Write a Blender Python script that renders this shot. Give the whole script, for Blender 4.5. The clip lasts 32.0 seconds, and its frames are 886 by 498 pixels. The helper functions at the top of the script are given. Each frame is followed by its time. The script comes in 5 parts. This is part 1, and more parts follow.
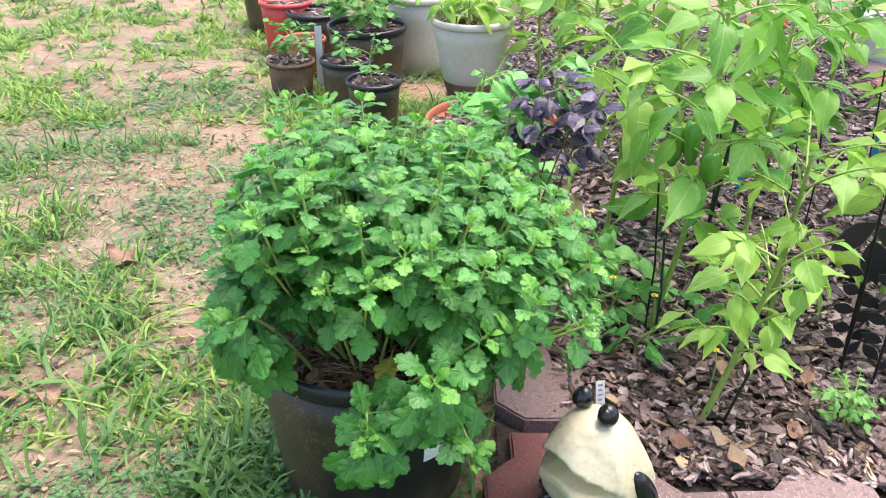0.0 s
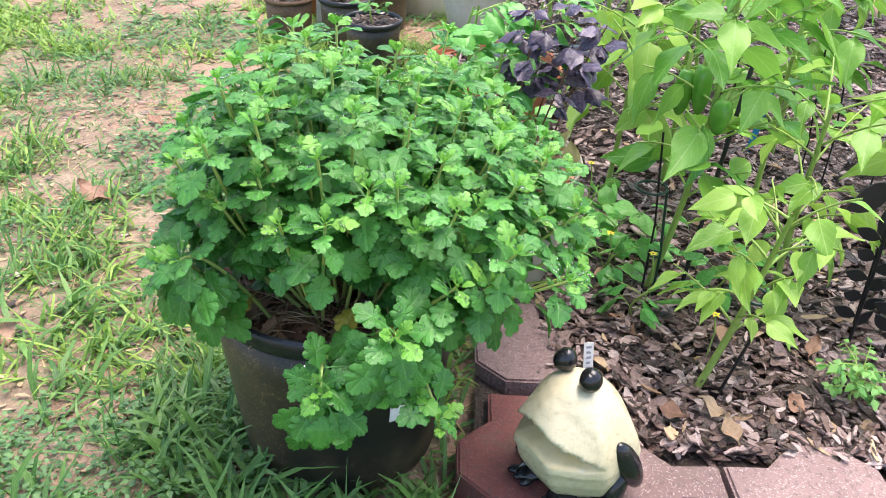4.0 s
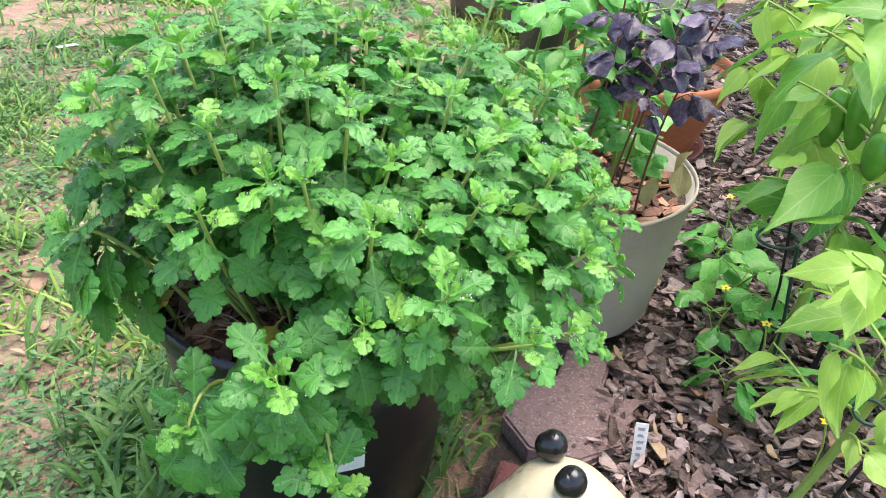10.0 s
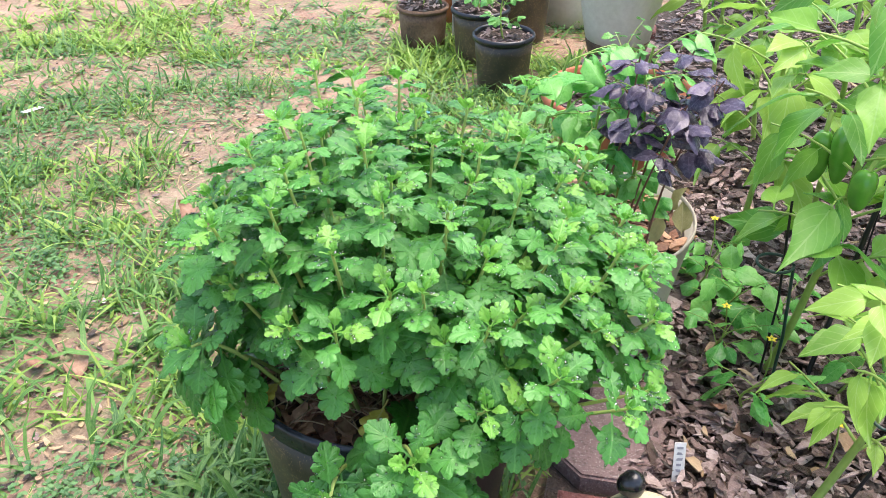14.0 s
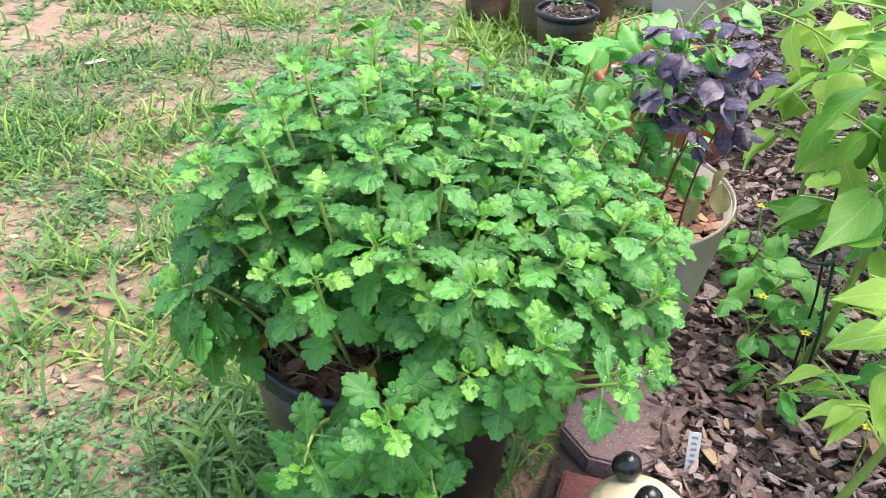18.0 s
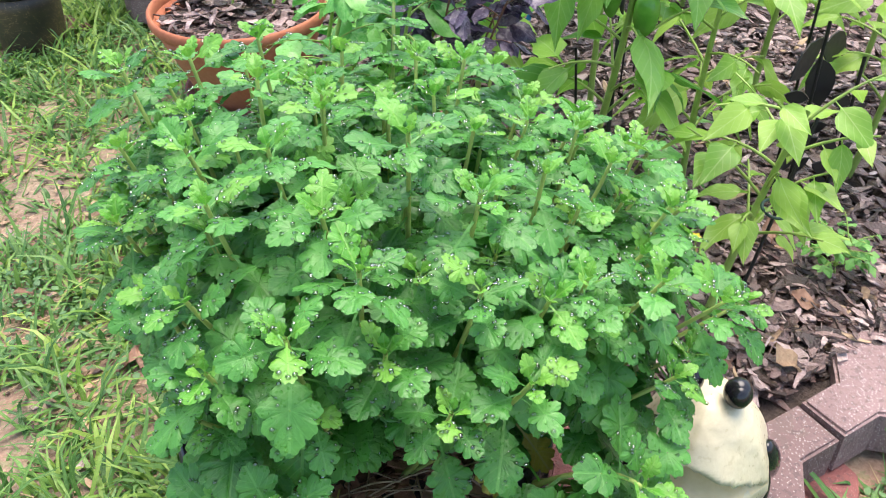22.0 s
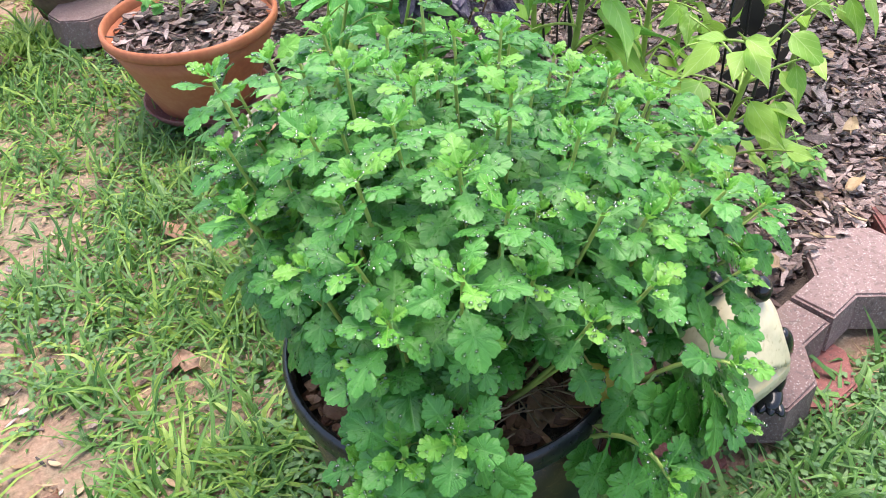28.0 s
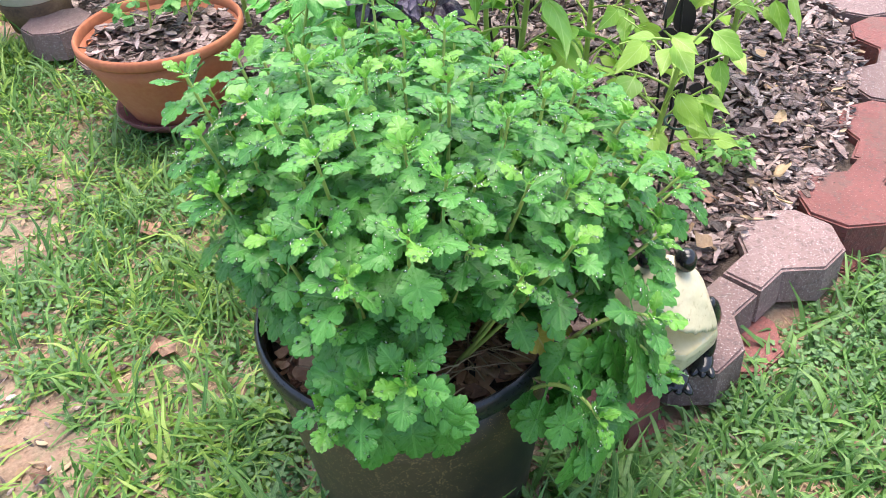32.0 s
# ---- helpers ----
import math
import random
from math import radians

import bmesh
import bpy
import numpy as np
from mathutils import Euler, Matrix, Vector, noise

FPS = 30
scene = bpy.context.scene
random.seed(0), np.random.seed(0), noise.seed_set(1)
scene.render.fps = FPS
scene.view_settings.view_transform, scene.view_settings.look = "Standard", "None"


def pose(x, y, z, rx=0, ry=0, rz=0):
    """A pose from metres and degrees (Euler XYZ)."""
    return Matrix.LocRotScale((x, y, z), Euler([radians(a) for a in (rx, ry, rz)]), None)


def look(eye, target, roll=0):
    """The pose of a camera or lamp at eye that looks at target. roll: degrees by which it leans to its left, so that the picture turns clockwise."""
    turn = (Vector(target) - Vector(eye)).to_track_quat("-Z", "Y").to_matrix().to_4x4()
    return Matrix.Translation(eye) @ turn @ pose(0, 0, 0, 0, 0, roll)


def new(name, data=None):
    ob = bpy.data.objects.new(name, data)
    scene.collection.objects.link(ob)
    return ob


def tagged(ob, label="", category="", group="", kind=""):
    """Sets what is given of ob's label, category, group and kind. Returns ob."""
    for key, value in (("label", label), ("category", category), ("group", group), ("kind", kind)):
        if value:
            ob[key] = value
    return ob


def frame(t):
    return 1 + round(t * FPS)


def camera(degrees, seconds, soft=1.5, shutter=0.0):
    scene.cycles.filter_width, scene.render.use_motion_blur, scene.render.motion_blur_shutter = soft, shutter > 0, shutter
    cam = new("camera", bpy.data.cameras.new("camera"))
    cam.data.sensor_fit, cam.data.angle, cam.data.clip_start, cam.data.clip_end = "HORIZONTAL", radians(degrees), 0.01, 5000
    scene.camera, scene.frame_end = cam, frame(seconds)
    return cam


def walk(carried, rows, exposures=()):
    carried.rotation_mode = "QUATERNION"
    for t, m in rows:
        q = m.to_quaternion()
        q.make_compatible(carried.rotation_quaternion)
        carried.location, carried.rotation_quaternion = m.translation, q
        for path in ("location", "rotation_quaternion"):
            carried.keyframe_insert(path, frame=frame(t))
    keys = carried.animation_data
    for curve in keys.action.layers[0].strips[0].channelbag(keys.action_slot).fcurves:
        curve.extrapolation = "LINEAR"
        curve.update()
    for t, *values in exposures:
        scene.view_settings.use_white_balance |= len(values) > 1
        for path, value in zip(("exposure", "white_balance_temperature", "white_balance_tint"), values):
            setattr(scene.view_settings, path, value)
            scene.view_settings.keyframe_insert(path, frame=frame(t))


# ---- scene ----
cam = camera(52.8, 32.0, soft=0.8, shutter=0.15)
PATH = [
    (0, (0.043, 0.026, 0.845), (0.004, 1.789, -0.097), 0.4),
    (0.5, (0.039, 0.021, 0.835), (0.085, 1.747, -0.175), 0.1),
    (1, (0.057, 0.033, 0.841), (0.119, 1.759, -0.168), -0.0),
    (1.5, (0.044, 0.036, 0.841), (0.051, 1.781, -0.136), 0.6),
    (2, (-0.014, 0.035, 0.836), (0.085, 1.748, -0.191), -0.4),
    (2.5, (-0.093, 0.025, 0.844), (0.08, 1.714, -0.212), -2.5),
    (3, (-0.066, 0.043, 0.833), (0.125, 1.731, -0.223), -2.3),
    (3.5, (0.002, 0.064, 0.809), (0.095, 1.78, -0.214), -0.1),
    (5.5, (0.233, 0.237, 0.755), (-0.119, 1.897, -0.303), 3.3),
    (6, (0.228, 0.241, 0.754), (-0.128, 1.901, -0.304), 3.2),
    (6.5, (0.237, 0.221, 0.76), (-0.132, 1.877, -0.3), 3.1),
    (7, (0.224, 0.2, 0.765), (-0.152, 1.844, -0.31), 3.2),
    (7.5, (0.19, 0.199, 0.765), (-0.21, 1.828, -0.325), 2.2),
    (8, (0.137, 0.255, 0.792), (-0.234, 1.911, -0.267), 1.0),
    (8.5, (0.215, 0.305, 0.786), (-0.275, 1.959, -0.226), 2.0),
    (9, (0.285, 0.332, 0.705), (-0.274, 1.945, -0.338), 2.9),
    (9.5, (0.292, 0.338, 0.658), (-0.266, 1.947, -0.39), 3.1),
    (10, (0.289, 0.347, 0.698), (-0.3, 1.952, -0.339), 2.2),
    (10.5, (0.282, 0.349, 0.71), (-0.326, 1.956, -0.314), 1.7),
    (11, (0.281, 0.332, 0.743), (-0.339, 1.937, -0.275), 1.3),
    (11.5, (0.257, 0.267, 0.799), (-0.381, 1.868, -0.216), 0.8),
    (12, (0.18, 0.26, 0.812), (-0.38, 1.884, -0.212), -1.1),
    (12.5, (0.118, 0.26, 0.822), (-0.31, 1.914, -0.219), -1.5),
    (13, (0.122, 0.282, 0.801), (-0.299, 1.929, -0.253), -0.5),
    (13.5, (0.14, 0.286, 0.798), (-0.28, 1.932, -0.258), -0.5),
    (14, (0.168, 0.273, 0.814), (-0.248, 1.918, -0.244), -0.4),
    (14.5, (0.173, 0.285, 0.82), (-0.248, 1.932, -0.234), -0.3),
    (16.5, (0.266, 0.315, 0.798), (-0.307, 1.897, -0.284), 0.8),
    (17, (0.251, 0.326, 0.769), (-0.32, 1.905, -0.318), 0.9),
    (17.5, (0.254, 0.322, 0.763), (-0.321, 1.9, -0.324), 0.9),
    (18, (0.226, 0.301, 0.779), (-0.341, 1.882, -0.307), 0.6),
    (18.5, (0.048, 0.298, 0.809), (-0.304, 1.957, -0.25), -1.5),
    (19, (-0.04, 0.218, 0.832), (-0.165, 1.896, -0.249), -1.1),
    (19.5, (-0.121, 0.197, 0.84), (0.091, 1.861, -0.249), -1.1),
    (20, (-0.267, 0.308, 0.84), (0.168, 1.917, -0.265), -2.0),
    (20.5, (-0.27, 0.365, 0.837), (0.199, 1.955, -0.282), -2.1),
    (21, (-0.271, 0.446, 0.836), (0.423, 1.933, -0.308), 0.7),
    (21.5, (-0.247, 0.49, 0.779), (0.482, 1.957, -0.369), 0.7),
    (22, (-0.239, 0.508, 0.757), (0.482, 1.901, -0.485), -0.9),
    (22.5, (-0.325, 0.525, 0.776), (0.556, 1.779, -0.51), -4.3),
    (23, (-0.353, 0.478, 0.728), (0.546, 1.715, -0.561), -4.4),
    (23.5, (-0.373, 0.467, 0.729), (0.528, 1.703, -0.561), -4.5),
    (24, (-0.321, 0.598, 0.729), (0.519, 1.902, -0.534), -2.6),
    (24.5, (-0.218, 0.686, 0.667), (0.318, 2.148, -0.588), -5.1),
    (26.5, (-0.195, 0.67, 0.678), (0.325, 2.111, -0.609), -7.2),
    (27, (-0.303, 0.596, 0.758), (0.448, 1.95, -0.508), -5.4),
    (27.5, (-0.401, 0.498, 0.797), (0.47, 1.768, -0.479), -4.2),
    (28, (-0.397, 0.518, 0.793), (0.504, 1.768, -0.482), -4.7),
    (28.5, (-0.391, 0.512, 0.791), (0.515, 1.756, -0.487), -4.9),
    (29, (-0.404, 0.469, 0.806), (0.516, 1.7, -0.474), -4.7),
    (29.5, (-0.415, 0.44, 0.804), (0.527, 1.656, -0.474), -4.6),
    (30, (-0.43, 0.443, 0.806), (0.515, 1.66, -0.47), -4.8),
    (30.5, (-0.439, 0.451, 0.802), (0.503, 1.67, -0.474), -4.9),
    (31, (-0.444, 0.45, 0.807), (0.498, 1.67, -0.468), -4.9),
    (31.5, (-0.443, 0.444, 0.817), (0.504, 1.665, -0.453), -4.7),
    (32, (-0.438, 0.439, 0.821), (0.524, 1.661, -0.437), -4.5),
]
walk(cam, [(t, look(eye, target, roll)) for t, eye, target, roll in PATH], [(0.0, 1.57), (4.5, 1.63), (19.0, 1.62), (21.5, 1.5), (23.5, 1.54), (27.0, 1.48), (29.0, 1.6), (32.0, 1.62)])

# ---- world and light ----
world = bpy.data.worlds.new("sky")
scene.world = world
world.use_nodes = True
wn = world.node_tree
sky = wn.nodes.new("ShaderNodeTexSky")
sky.sky_type = "NISHITA"
sky.sun_disc = False
sky.sun_elevation = radians(76)
sky.sun_rotation = radians(54)
sky.air_density, sky.dust_density, sky.ozone_density = 1.0, 3.0, 1.0
wn.nodes["Background"].inputs["Strength"].default_value = 0.15
wn.links.new(sky.outputs["Color"], wn.nodes["Background"].inputs["Color"])
sun_data = bpy.data.lights.new("sun", "SUN")
sun_data.energy, sun_data.angle, sun_data.color = 1.68, radians(54), (1.0, 0.885, 0.82)
sun = new("sun", sun_data)
sun.matrix_world = look((1.5, 1.1, 7.7), (0, 0, 0))
scene.view_settings.exposure = 1.59


# ---- materials ----
def nodes(name):
    m = bpy.data.materials.new(name)
    m.use_nodes = True
    t = m.node_tree
    b = t.nodes["Principled BSDF"]
    return m, t, b


def add(t, kind, **values):
    n = t.nodes.new(kind)
    for k, v in values.items():
        n.inputs[k.replace("_", " ")].default_value = v
    return n


def ramp(t, fac, stops):
    r = t.nodes.new("ShaderNodeValToRGB")
    e = r.color_ramp.elements
    while len(e) < len(stops):
        e.new(0.5)
    for el, (p, c) in zip(e, stops):
        el.position, el.color = p, (*c, 1)
    t.links.new(fac, r.inputs["Fac"])
    return r.outputs["Color"]


def math_node(t, op, a, b=None):
    n = t.nodes.new("ShaderNodeMath")
    n.operation = op
    for i, v in enumerate((a, b)):
        if v is None:
            continue
        if isinstance(v, (int, float)):
            n.inputs[i].default_value = v
        else:
            t.links.new(v, n.inputs[i])
    return n.outputs[0]


def blend(t, fac, a, b, mode="MIX"):
    n = t.nodes.new("ShaderNodeMix")
    n.data_type, n.blend_type = "RGBA", mode
    for sock, v in ((n.inputs[0], fac), (n.inputs[6], a), (n.inputs[7], b)):
        if isinstance(v, (int, float)):
            sock.default_value = v
        elif isinstance(v, tuple):
            sock.default_value = (*v, 1)
        else:
            t.links.new(v, sock)
    return n.outputs[2]


def coords(t, kind="Object"):
    return t.nodes.new("ShaderNodeTexCoord").outputs[kind]


def noise_tex(t, scale, detail=4.0, vec=None, rough=0.55):
    n = add(t, "ShaderNodeTexNoise", Scale=scale, Detail=detail, Roughness=rough)
    t.links.new(vec if vec else coords(t), n.inputs["Vector"])
    return n.outputs["Fac"]


def bump(t, b, height, strength, dist):
    n = add(t, "ShaderNodeBump", Strength=strength, Distance=dist)
    t.links.new(height, n.inputs["Height"])
    t.links.new(n.outputs["Normal"], b.inputs["Normal"])


def chance(t):
    """A value between 0 and 1 that differs from piece to piece."""
    a = t.nodes.new("ShaderNodeObjectInfo").outputs["Random"]
    g = t.nodes.new("ShaderNodeNewGeometry").outputs["Random Per Island"]
    return math_node(t, "FRACT", math_node(t, "ADD", a, g))


def mottled(name, stops, scale=12.0, fine=90.0, rough=0.7, metal=0.0, relief=0.4, depth=0.002, world_space=True, spread=0.0):
    m, t, b = nodes(name)
    pos = t.nodes.new("ShaderNodeNewGeometry").outputs["Position"] if world_space else coords(t)
    big, small = noise_tex(t, scale, 5, pos), noise_tex(t, fine, 4, pos)
    f = math_node(t, "ADD", math_node(t, "MULTIPLY", big, 0.65), math_node(t, "MULTIPLY", small, 0.35))
    if spread:
        f = math_node(t, "ADD", f, math_node(t, "MULTIPLY", math_node(t, "SUBTRACT", chance(t), 0.5), spread))
    t.links.new(ramp(t, f, stops), b.inputs["Base Color"])
    t.links.new(math_node(t, "ADD", math_node(t, "MULTIPLY", small, 0.25), rough - 0.12), b.inputs["Roughness"])
    b.inputs["Metallic"].default_value = metal
    bump(t, b, small, relief, depth)
    return m


def leafy(name, dark, light, vein, rough=0.45, thin=0.35, relief=0.35, side=9.0, wet=False, mottle=0.8):
    m, t, b = nodes(name)
    uv = t.nodes.new("ShaderNodeSeparateXYZ")
    t.links.new(coords(t, "UV"), uv.inputs[0])
    u = math_node(t, "ABSOLUTE", math_node(t, "SUBTRACT", uv.outputs[0], 0.5))
    rib = math_node(t, "LESS_THAN", u, 0.018)
    w = math_node(t, "ADD", math_node(t, "MULTIPLY", uv.outputs[1], side), math_node(t, "MULTIPLY", u, -side * 0.9))
    lines = math_node(t, "GREATER_THAN", math_node(t, "SINE", math_node(t, "MULTIPLY", w, 6.283)), 0.93)
    veins = math_node(t, "MAXIMUM", math_node(t, "MULTIPLY", rib, 0.45), math_node(t, "MULTIPLY", lines, 0.22))
    pos = t.nodes.new("ShaderNodeNewGeometry").outputs["Position"]
    small = noise_tex(t, 240.0, 4, pos)
    f = math_node(t, "ADD", math_node(t, "MULTIPLY", chance(t), 0.8), math_node(t, "MULTIPLY", math_node(t, "SUBTRACT", small, 0.4), mottle))
    col = blend(t, veins, ramp(t, f, ((0.0, dark), (1.0, light))), vein)
    t.links.new(col, b.inputs["Base Color"])
    dull = math_node(t, "ADD", math_node(t, "MULTIPLY", small, 0.3), rough - 0.15)
    cloth = math_node(t, "ADD", small, math_node(t, "MULTIPLY", veins, -0.5))
    if wet:
        cells = add(t, "ShaderNodeTexVoronoi", Scale=330.0)
        t.links.new(pos, cells.inputs["Vector"])
        bead = math_node(t, "MAXIMUM", math_node(t, "SUBTRACT", 0.34, cells.outputs["Distance"]), 0.0)
        some = math_node(t, "GREATER_THAN", noise_tex(t, 70.0, 2, pos), 0.46)
        bead = math_node(t, "MULTIPLY", bead, some)
        cloth = math_node(t, "ADD", cloth, math_node(t, "MULTIPLY", bead, 1.5))
        dull = math_node(t, "SUBTRACT", dull, math_node(t, "MULTIPLY", math_node(t, "GREATER_THAN", bead, 0.03), rough * 0.35))
    t.links.new(dull, b.inputs["Roughness"])
    b.inputs["Specular IOR Level"].default_value = 0.4 if wet else 0.45
    if wet:
        b.inputs["Coat Weight"].default_value = 0.36
        b.inputs["Coat Roughness"].default_value = 0.1
        film = add(t, "ShaderNodeBump", Strength=1.0, Distance=0.0026)
        t.links.new(math_node(t, "ADD", math_node(t, "MULTIPLY", bead, 2.5), noise_tex(t, 210.0, 3, pos)), film.inputs["Height"])
        t.links.new(film.outputs["Normal"], b.inputs["Coat Normal"])
    bump(t, b, cloth, relief, 0.0012)
    tr = t.nodes.new("ShaderNodeBsdfTranslucent")
    t.links.new(col, tr.inputs["Color"])
    mix = t.nodes.new("ShaderNodeMixShader")
    mix.inputs[0].default_value = thin
    out = t.nodes["Material Output"]
    t.links.new(b.outputs[0], mix.inputs[1])
    t.links.new(tr.outputs[0], mix.inputs[2])
    t.links.new(mix.outputs[0], out.inputs["Surface"])
    return m


def plain(name, col, rough=0.5, metal=0.0, fine=120.0, vary=0.25, relief=0.15):
    d = tuple(c * (1 - vary) for c in col)
    l = tuple(min(1.0, c * (1 + vary)) for c in col)
    return mottled(name, ((0.3, d), (0.7, l)), 14.0, fine, rough, metal, relief, 0.001)


M_MUM = leafy("mum leaf", (0.034, 0.155, 0.019), (0.09, 0.32, 0.042), (0.125, 0.35, 0.062), 0.4, 0.26, 0.8, 9.0, True)
M_MUM_MID = leafy("mum mid leaf", (0.042, 0.19, 0.026), (0.115, 0.37, 0.058), (0.155, 0.42, 0.088), 0.4, 0.28, 0.8, 9.0, True)
M_MUM_NEW = leafy("mum young leaf", (0.1, 0.36, 0.036), (0.24, 0.51, 0.075), (0.28, 0.54, 0.11), 0.4, 0.32, 0.8, 9.0, True)
M_MUM_OLD = leafy("mum yellowing leaf", (0.4, 0.34, 0.04), (0.55, 0.45, 0.08), (0.5, 0.45, 0.2), 0.5, 0.3, 0.5)
M_STEM = plain("mum stem", (0.34, 0.44, 0.11), 0.55)
M_PEP = leafy("pepper leaf", (0.09, 0.29, 0.035), (0.31, 0.56, 0.085), (0.4, 0.6, 0.2), 0.36, 0.4, 0.3, 5.0, False, 0.3)
M_PEP_PALE = leafy("pale pepper leaf", (0.19, 0.41, 0.052), (0.42, 0.63, 0.115), (0.55, 0.7, 0.26), 0.38, 0.42, 0.3, 5.0, False, 0.3)
M_PEP_STEM = plain("pepper stem", (0.26, 0.38, 0.08), 0.5)
M_BASIL = leafy("basil leaf", (0.08, 0.33, 0.06), (0.24, 0.55, 0.12), (0.3, 0.58, 0.2), 0.3, 0.3, 0.3, 6.0)
M_PURPLE = leafy("purple basil leaf", (0.033, 0.025, 0.042), (0.135, 0.107, 0.165), (0.17, 0.13, 0.17), 0.26, 0.15, 0.5, 6.0)
M_PURPLE_STEM = plain("purple basil stem", (0.16, 0.07, 0.05), 0.5)
M_SERRANO = leafy("seedling leaf", (0.06, 0.24, 0.05), (0.2, 0.46, 0.1), (0.24, 0.48, 0.16), 0.42, 0.3, 0.4)
M_HERB = leafy("herb leaf", (0.1, 0.3, 0.06), (0.25, 0.5, 0.12), (0.3, 0.5, 0.2), 0.45, 0.3)
M_GRASS = leafy("grass blade", (0.036, 0.125, 0.028), (0.19, 0.365, 0.08), (0.3, 0.44, 0.16), 0.45, 0.35, 0.2, 2.0)
# yellow-green crabgrass, its colour brightened to stand in for sunlight on the lawn
M_SUNLIT_LIME = leafy("sun-brightened yellow-green grass blade", (0.13, 0.285, 0.04), (0.38, 0.53, 0.11), (0.44, 0.54, 0.19), 0.45, 0.38, 0.2, 2.0)
M_STRAW = leafy("dry grass blade", (0.34, 0.25, 0.12), (0.55, 0.45, 0.24), (0.5, 0.4, 0.25), 0.6, 0.2, 0.2, 2.0)
M_CLOVER = leafy("clover leaf", (0.05, 0.13, 0.045), (0.16, 0.3, 0.1), (0.2, 0.4, 0.15), 0.5, 0.25, 0.2, 4.0)
M_WITHER = leafy("withered leaf", (0.26, 0.24, 0.1), (0.5, 0.46, 0.22), (0.45, 0.42, 0.25), 0.55, 0.3, 0.4)
M_DRY = mottled("dry leaf", ((0.25, (0.1, 0.05, 0.03)), (0.5, (0.21, 0.105, 0.062)), (0.8, (0.36, 0.22, 0.145))), 25, 200, 0.6, 0, 0.6, 0.002, True, 0.5)


def muddy_plastic():
    """Black plastic with specks of splashed mud that thicken in patches."""
    m, t, b = nodes("black plastic")
    pos = t.nodes.new("ShaderNodeNewGeometry").outputs["Position"]
    side = t.nodes.new("ShaderNodeSeparateXYZ")
    t.links.new(pos, side.inputs[0])
    splash = math_node(t, "MULTIPLY", math_node(t, "ADD", side.outputs[0], 0.09), -0.9)
    film = math_node(t, "ADD", noise_tex(t, 9, 4, pos), math_node(t, "MINIMUM", splash, 0.12))
    col = ramp(t, film, ((0.35, (0.014, 0.013, 0.012)), (0.66, (0.085, 0.06, 0.036))))
    v = add(t, "ShaderNodeTexVoronoi", Scale=420.0)
    t.links.new(pos, v.inputs["Vector"])
    s = math_node(t, "LESS_THAN", v.outputs["Distance"], math_node(t, "MINIMUM", math_node(t, "MULTIPLY", math_node(t, "SUBTRACT", film, 0.26), 1.2), 0.36))
    s = math_node(t, "MULTIPLY", s, math_node(t, "GREATER_THAN", noise_tex(t, 150, 2, pos), 0.5))
    t.links.new(blend(t, math_node(t, "MULTIPLY", s, 0.75), col, (0.3, 0.2, 0.1)), b.inputs["Base Color"])
    b.inputs["Roughness"].default_value = 0.45
    bump(t, b, noise_tex(t, 300, 3, pos), 0.2, 0.0008)
    return m


M_BLACK = muddy_plastic()
M_BLACK_RIM = mottled("black plastic rim", ((0.3, (0.006, 0.007, 0.01)), (0.8, (0.022, 0.024, 0.03))), 9, 300, 0.3, 0, 0.1, 0.0005)
M_MUD = mottled("mud-caked plastic", ((0.3, (0.05, 0.03, 0.02)), (0.5, (0.17, 0.1, 0.06)), (0.75, (0.3, 0.2, 0.13))), 18, 160, 0.75, 0, 0.6, 0.002)
M_TERRA = mottled("terracotta", ((0.3, (0.3, 0.085, 0.04)), (0.5, (0.42, 0.14, 0.065)), (0.75, (0.5, 0.22, 0.12))), 9, 120, 0.75, 0, 0.35, 0.001)
M_BEIGE = mottled("beige plastic", ((0.3, (0.3, 0.265, 0.205)), (0.7, (0.42, 0.38, 0.3))), 8, 200, 0.55, 0, 0.2, 0.001)
M_CREAM_POT = mottled("worn cream plastic", ((0.3, (0.5, 0.44, 0.36)), (0.6, (0.66, 0.6, 0.52)), (0.8, (0.72, 0.68, 0.6))), 6, 90, 0.6, 0, 0.2, 0.001)
M_CREAM = mottled("cream glaze", ((0.3, (0.52, 0.45, 0.28)), (0.55, (0.64, 0.57, 0.38)), (0.8, (0.74, 0.68, 0.5))), 10, 160, 0.3, 0, 0.25, 0.0012)
M_OLIVE = mottled("tan glaze", ((0.3, (0.58, 0.46, 0.23)), (0.7, (0.7, 0.58, 0.34))), 12, 160, 0.35, 0, 0.2, 0.001)
M_GLOSS = plain("black glaze", (0.014, 0.014, 0.016), 0.12, 0, 90, 0.3, 0.1)
M_WHITE = plain("white plastic", (0.75, 0.75, 0.73), 0.4)
M_INK = plain("grey ink", (0.3, 0.3, 0.34), 0.6)
M_IRON = plain("black iron", (0.012, 0.012, 0.013), 0.5, 0.2)
M_GREENWIRE = plain("green coated wire", (0.015, 0.05, 0.035), 0.35)
M_BLUE = plain("blue plastic tag", (0.03, 0.28, 0.5), 0.4)
M_RED = plain("red plastic", (0.62, 0.07, 0.06), 0.4)
M_PEPPER = mottled("green pepper skin", ((0.3, (0.06, 0.2, 0.02)), (0.7, (0.14, 0.36, 0.04))), 20, 90, 0.18, 0, 0.05, 0.001)
M_TOMATO = mottled("red pepper skin", ((0.3, (0.5, 0.03, 0.02)), (0.7, (0.65, 0.08, 0.03))), 20, 90, 0.2, 0, 0.05, 0.001)
M_YELLOW = plain("yellow petal", (0.85, 0.62, 0.03), 0.5)


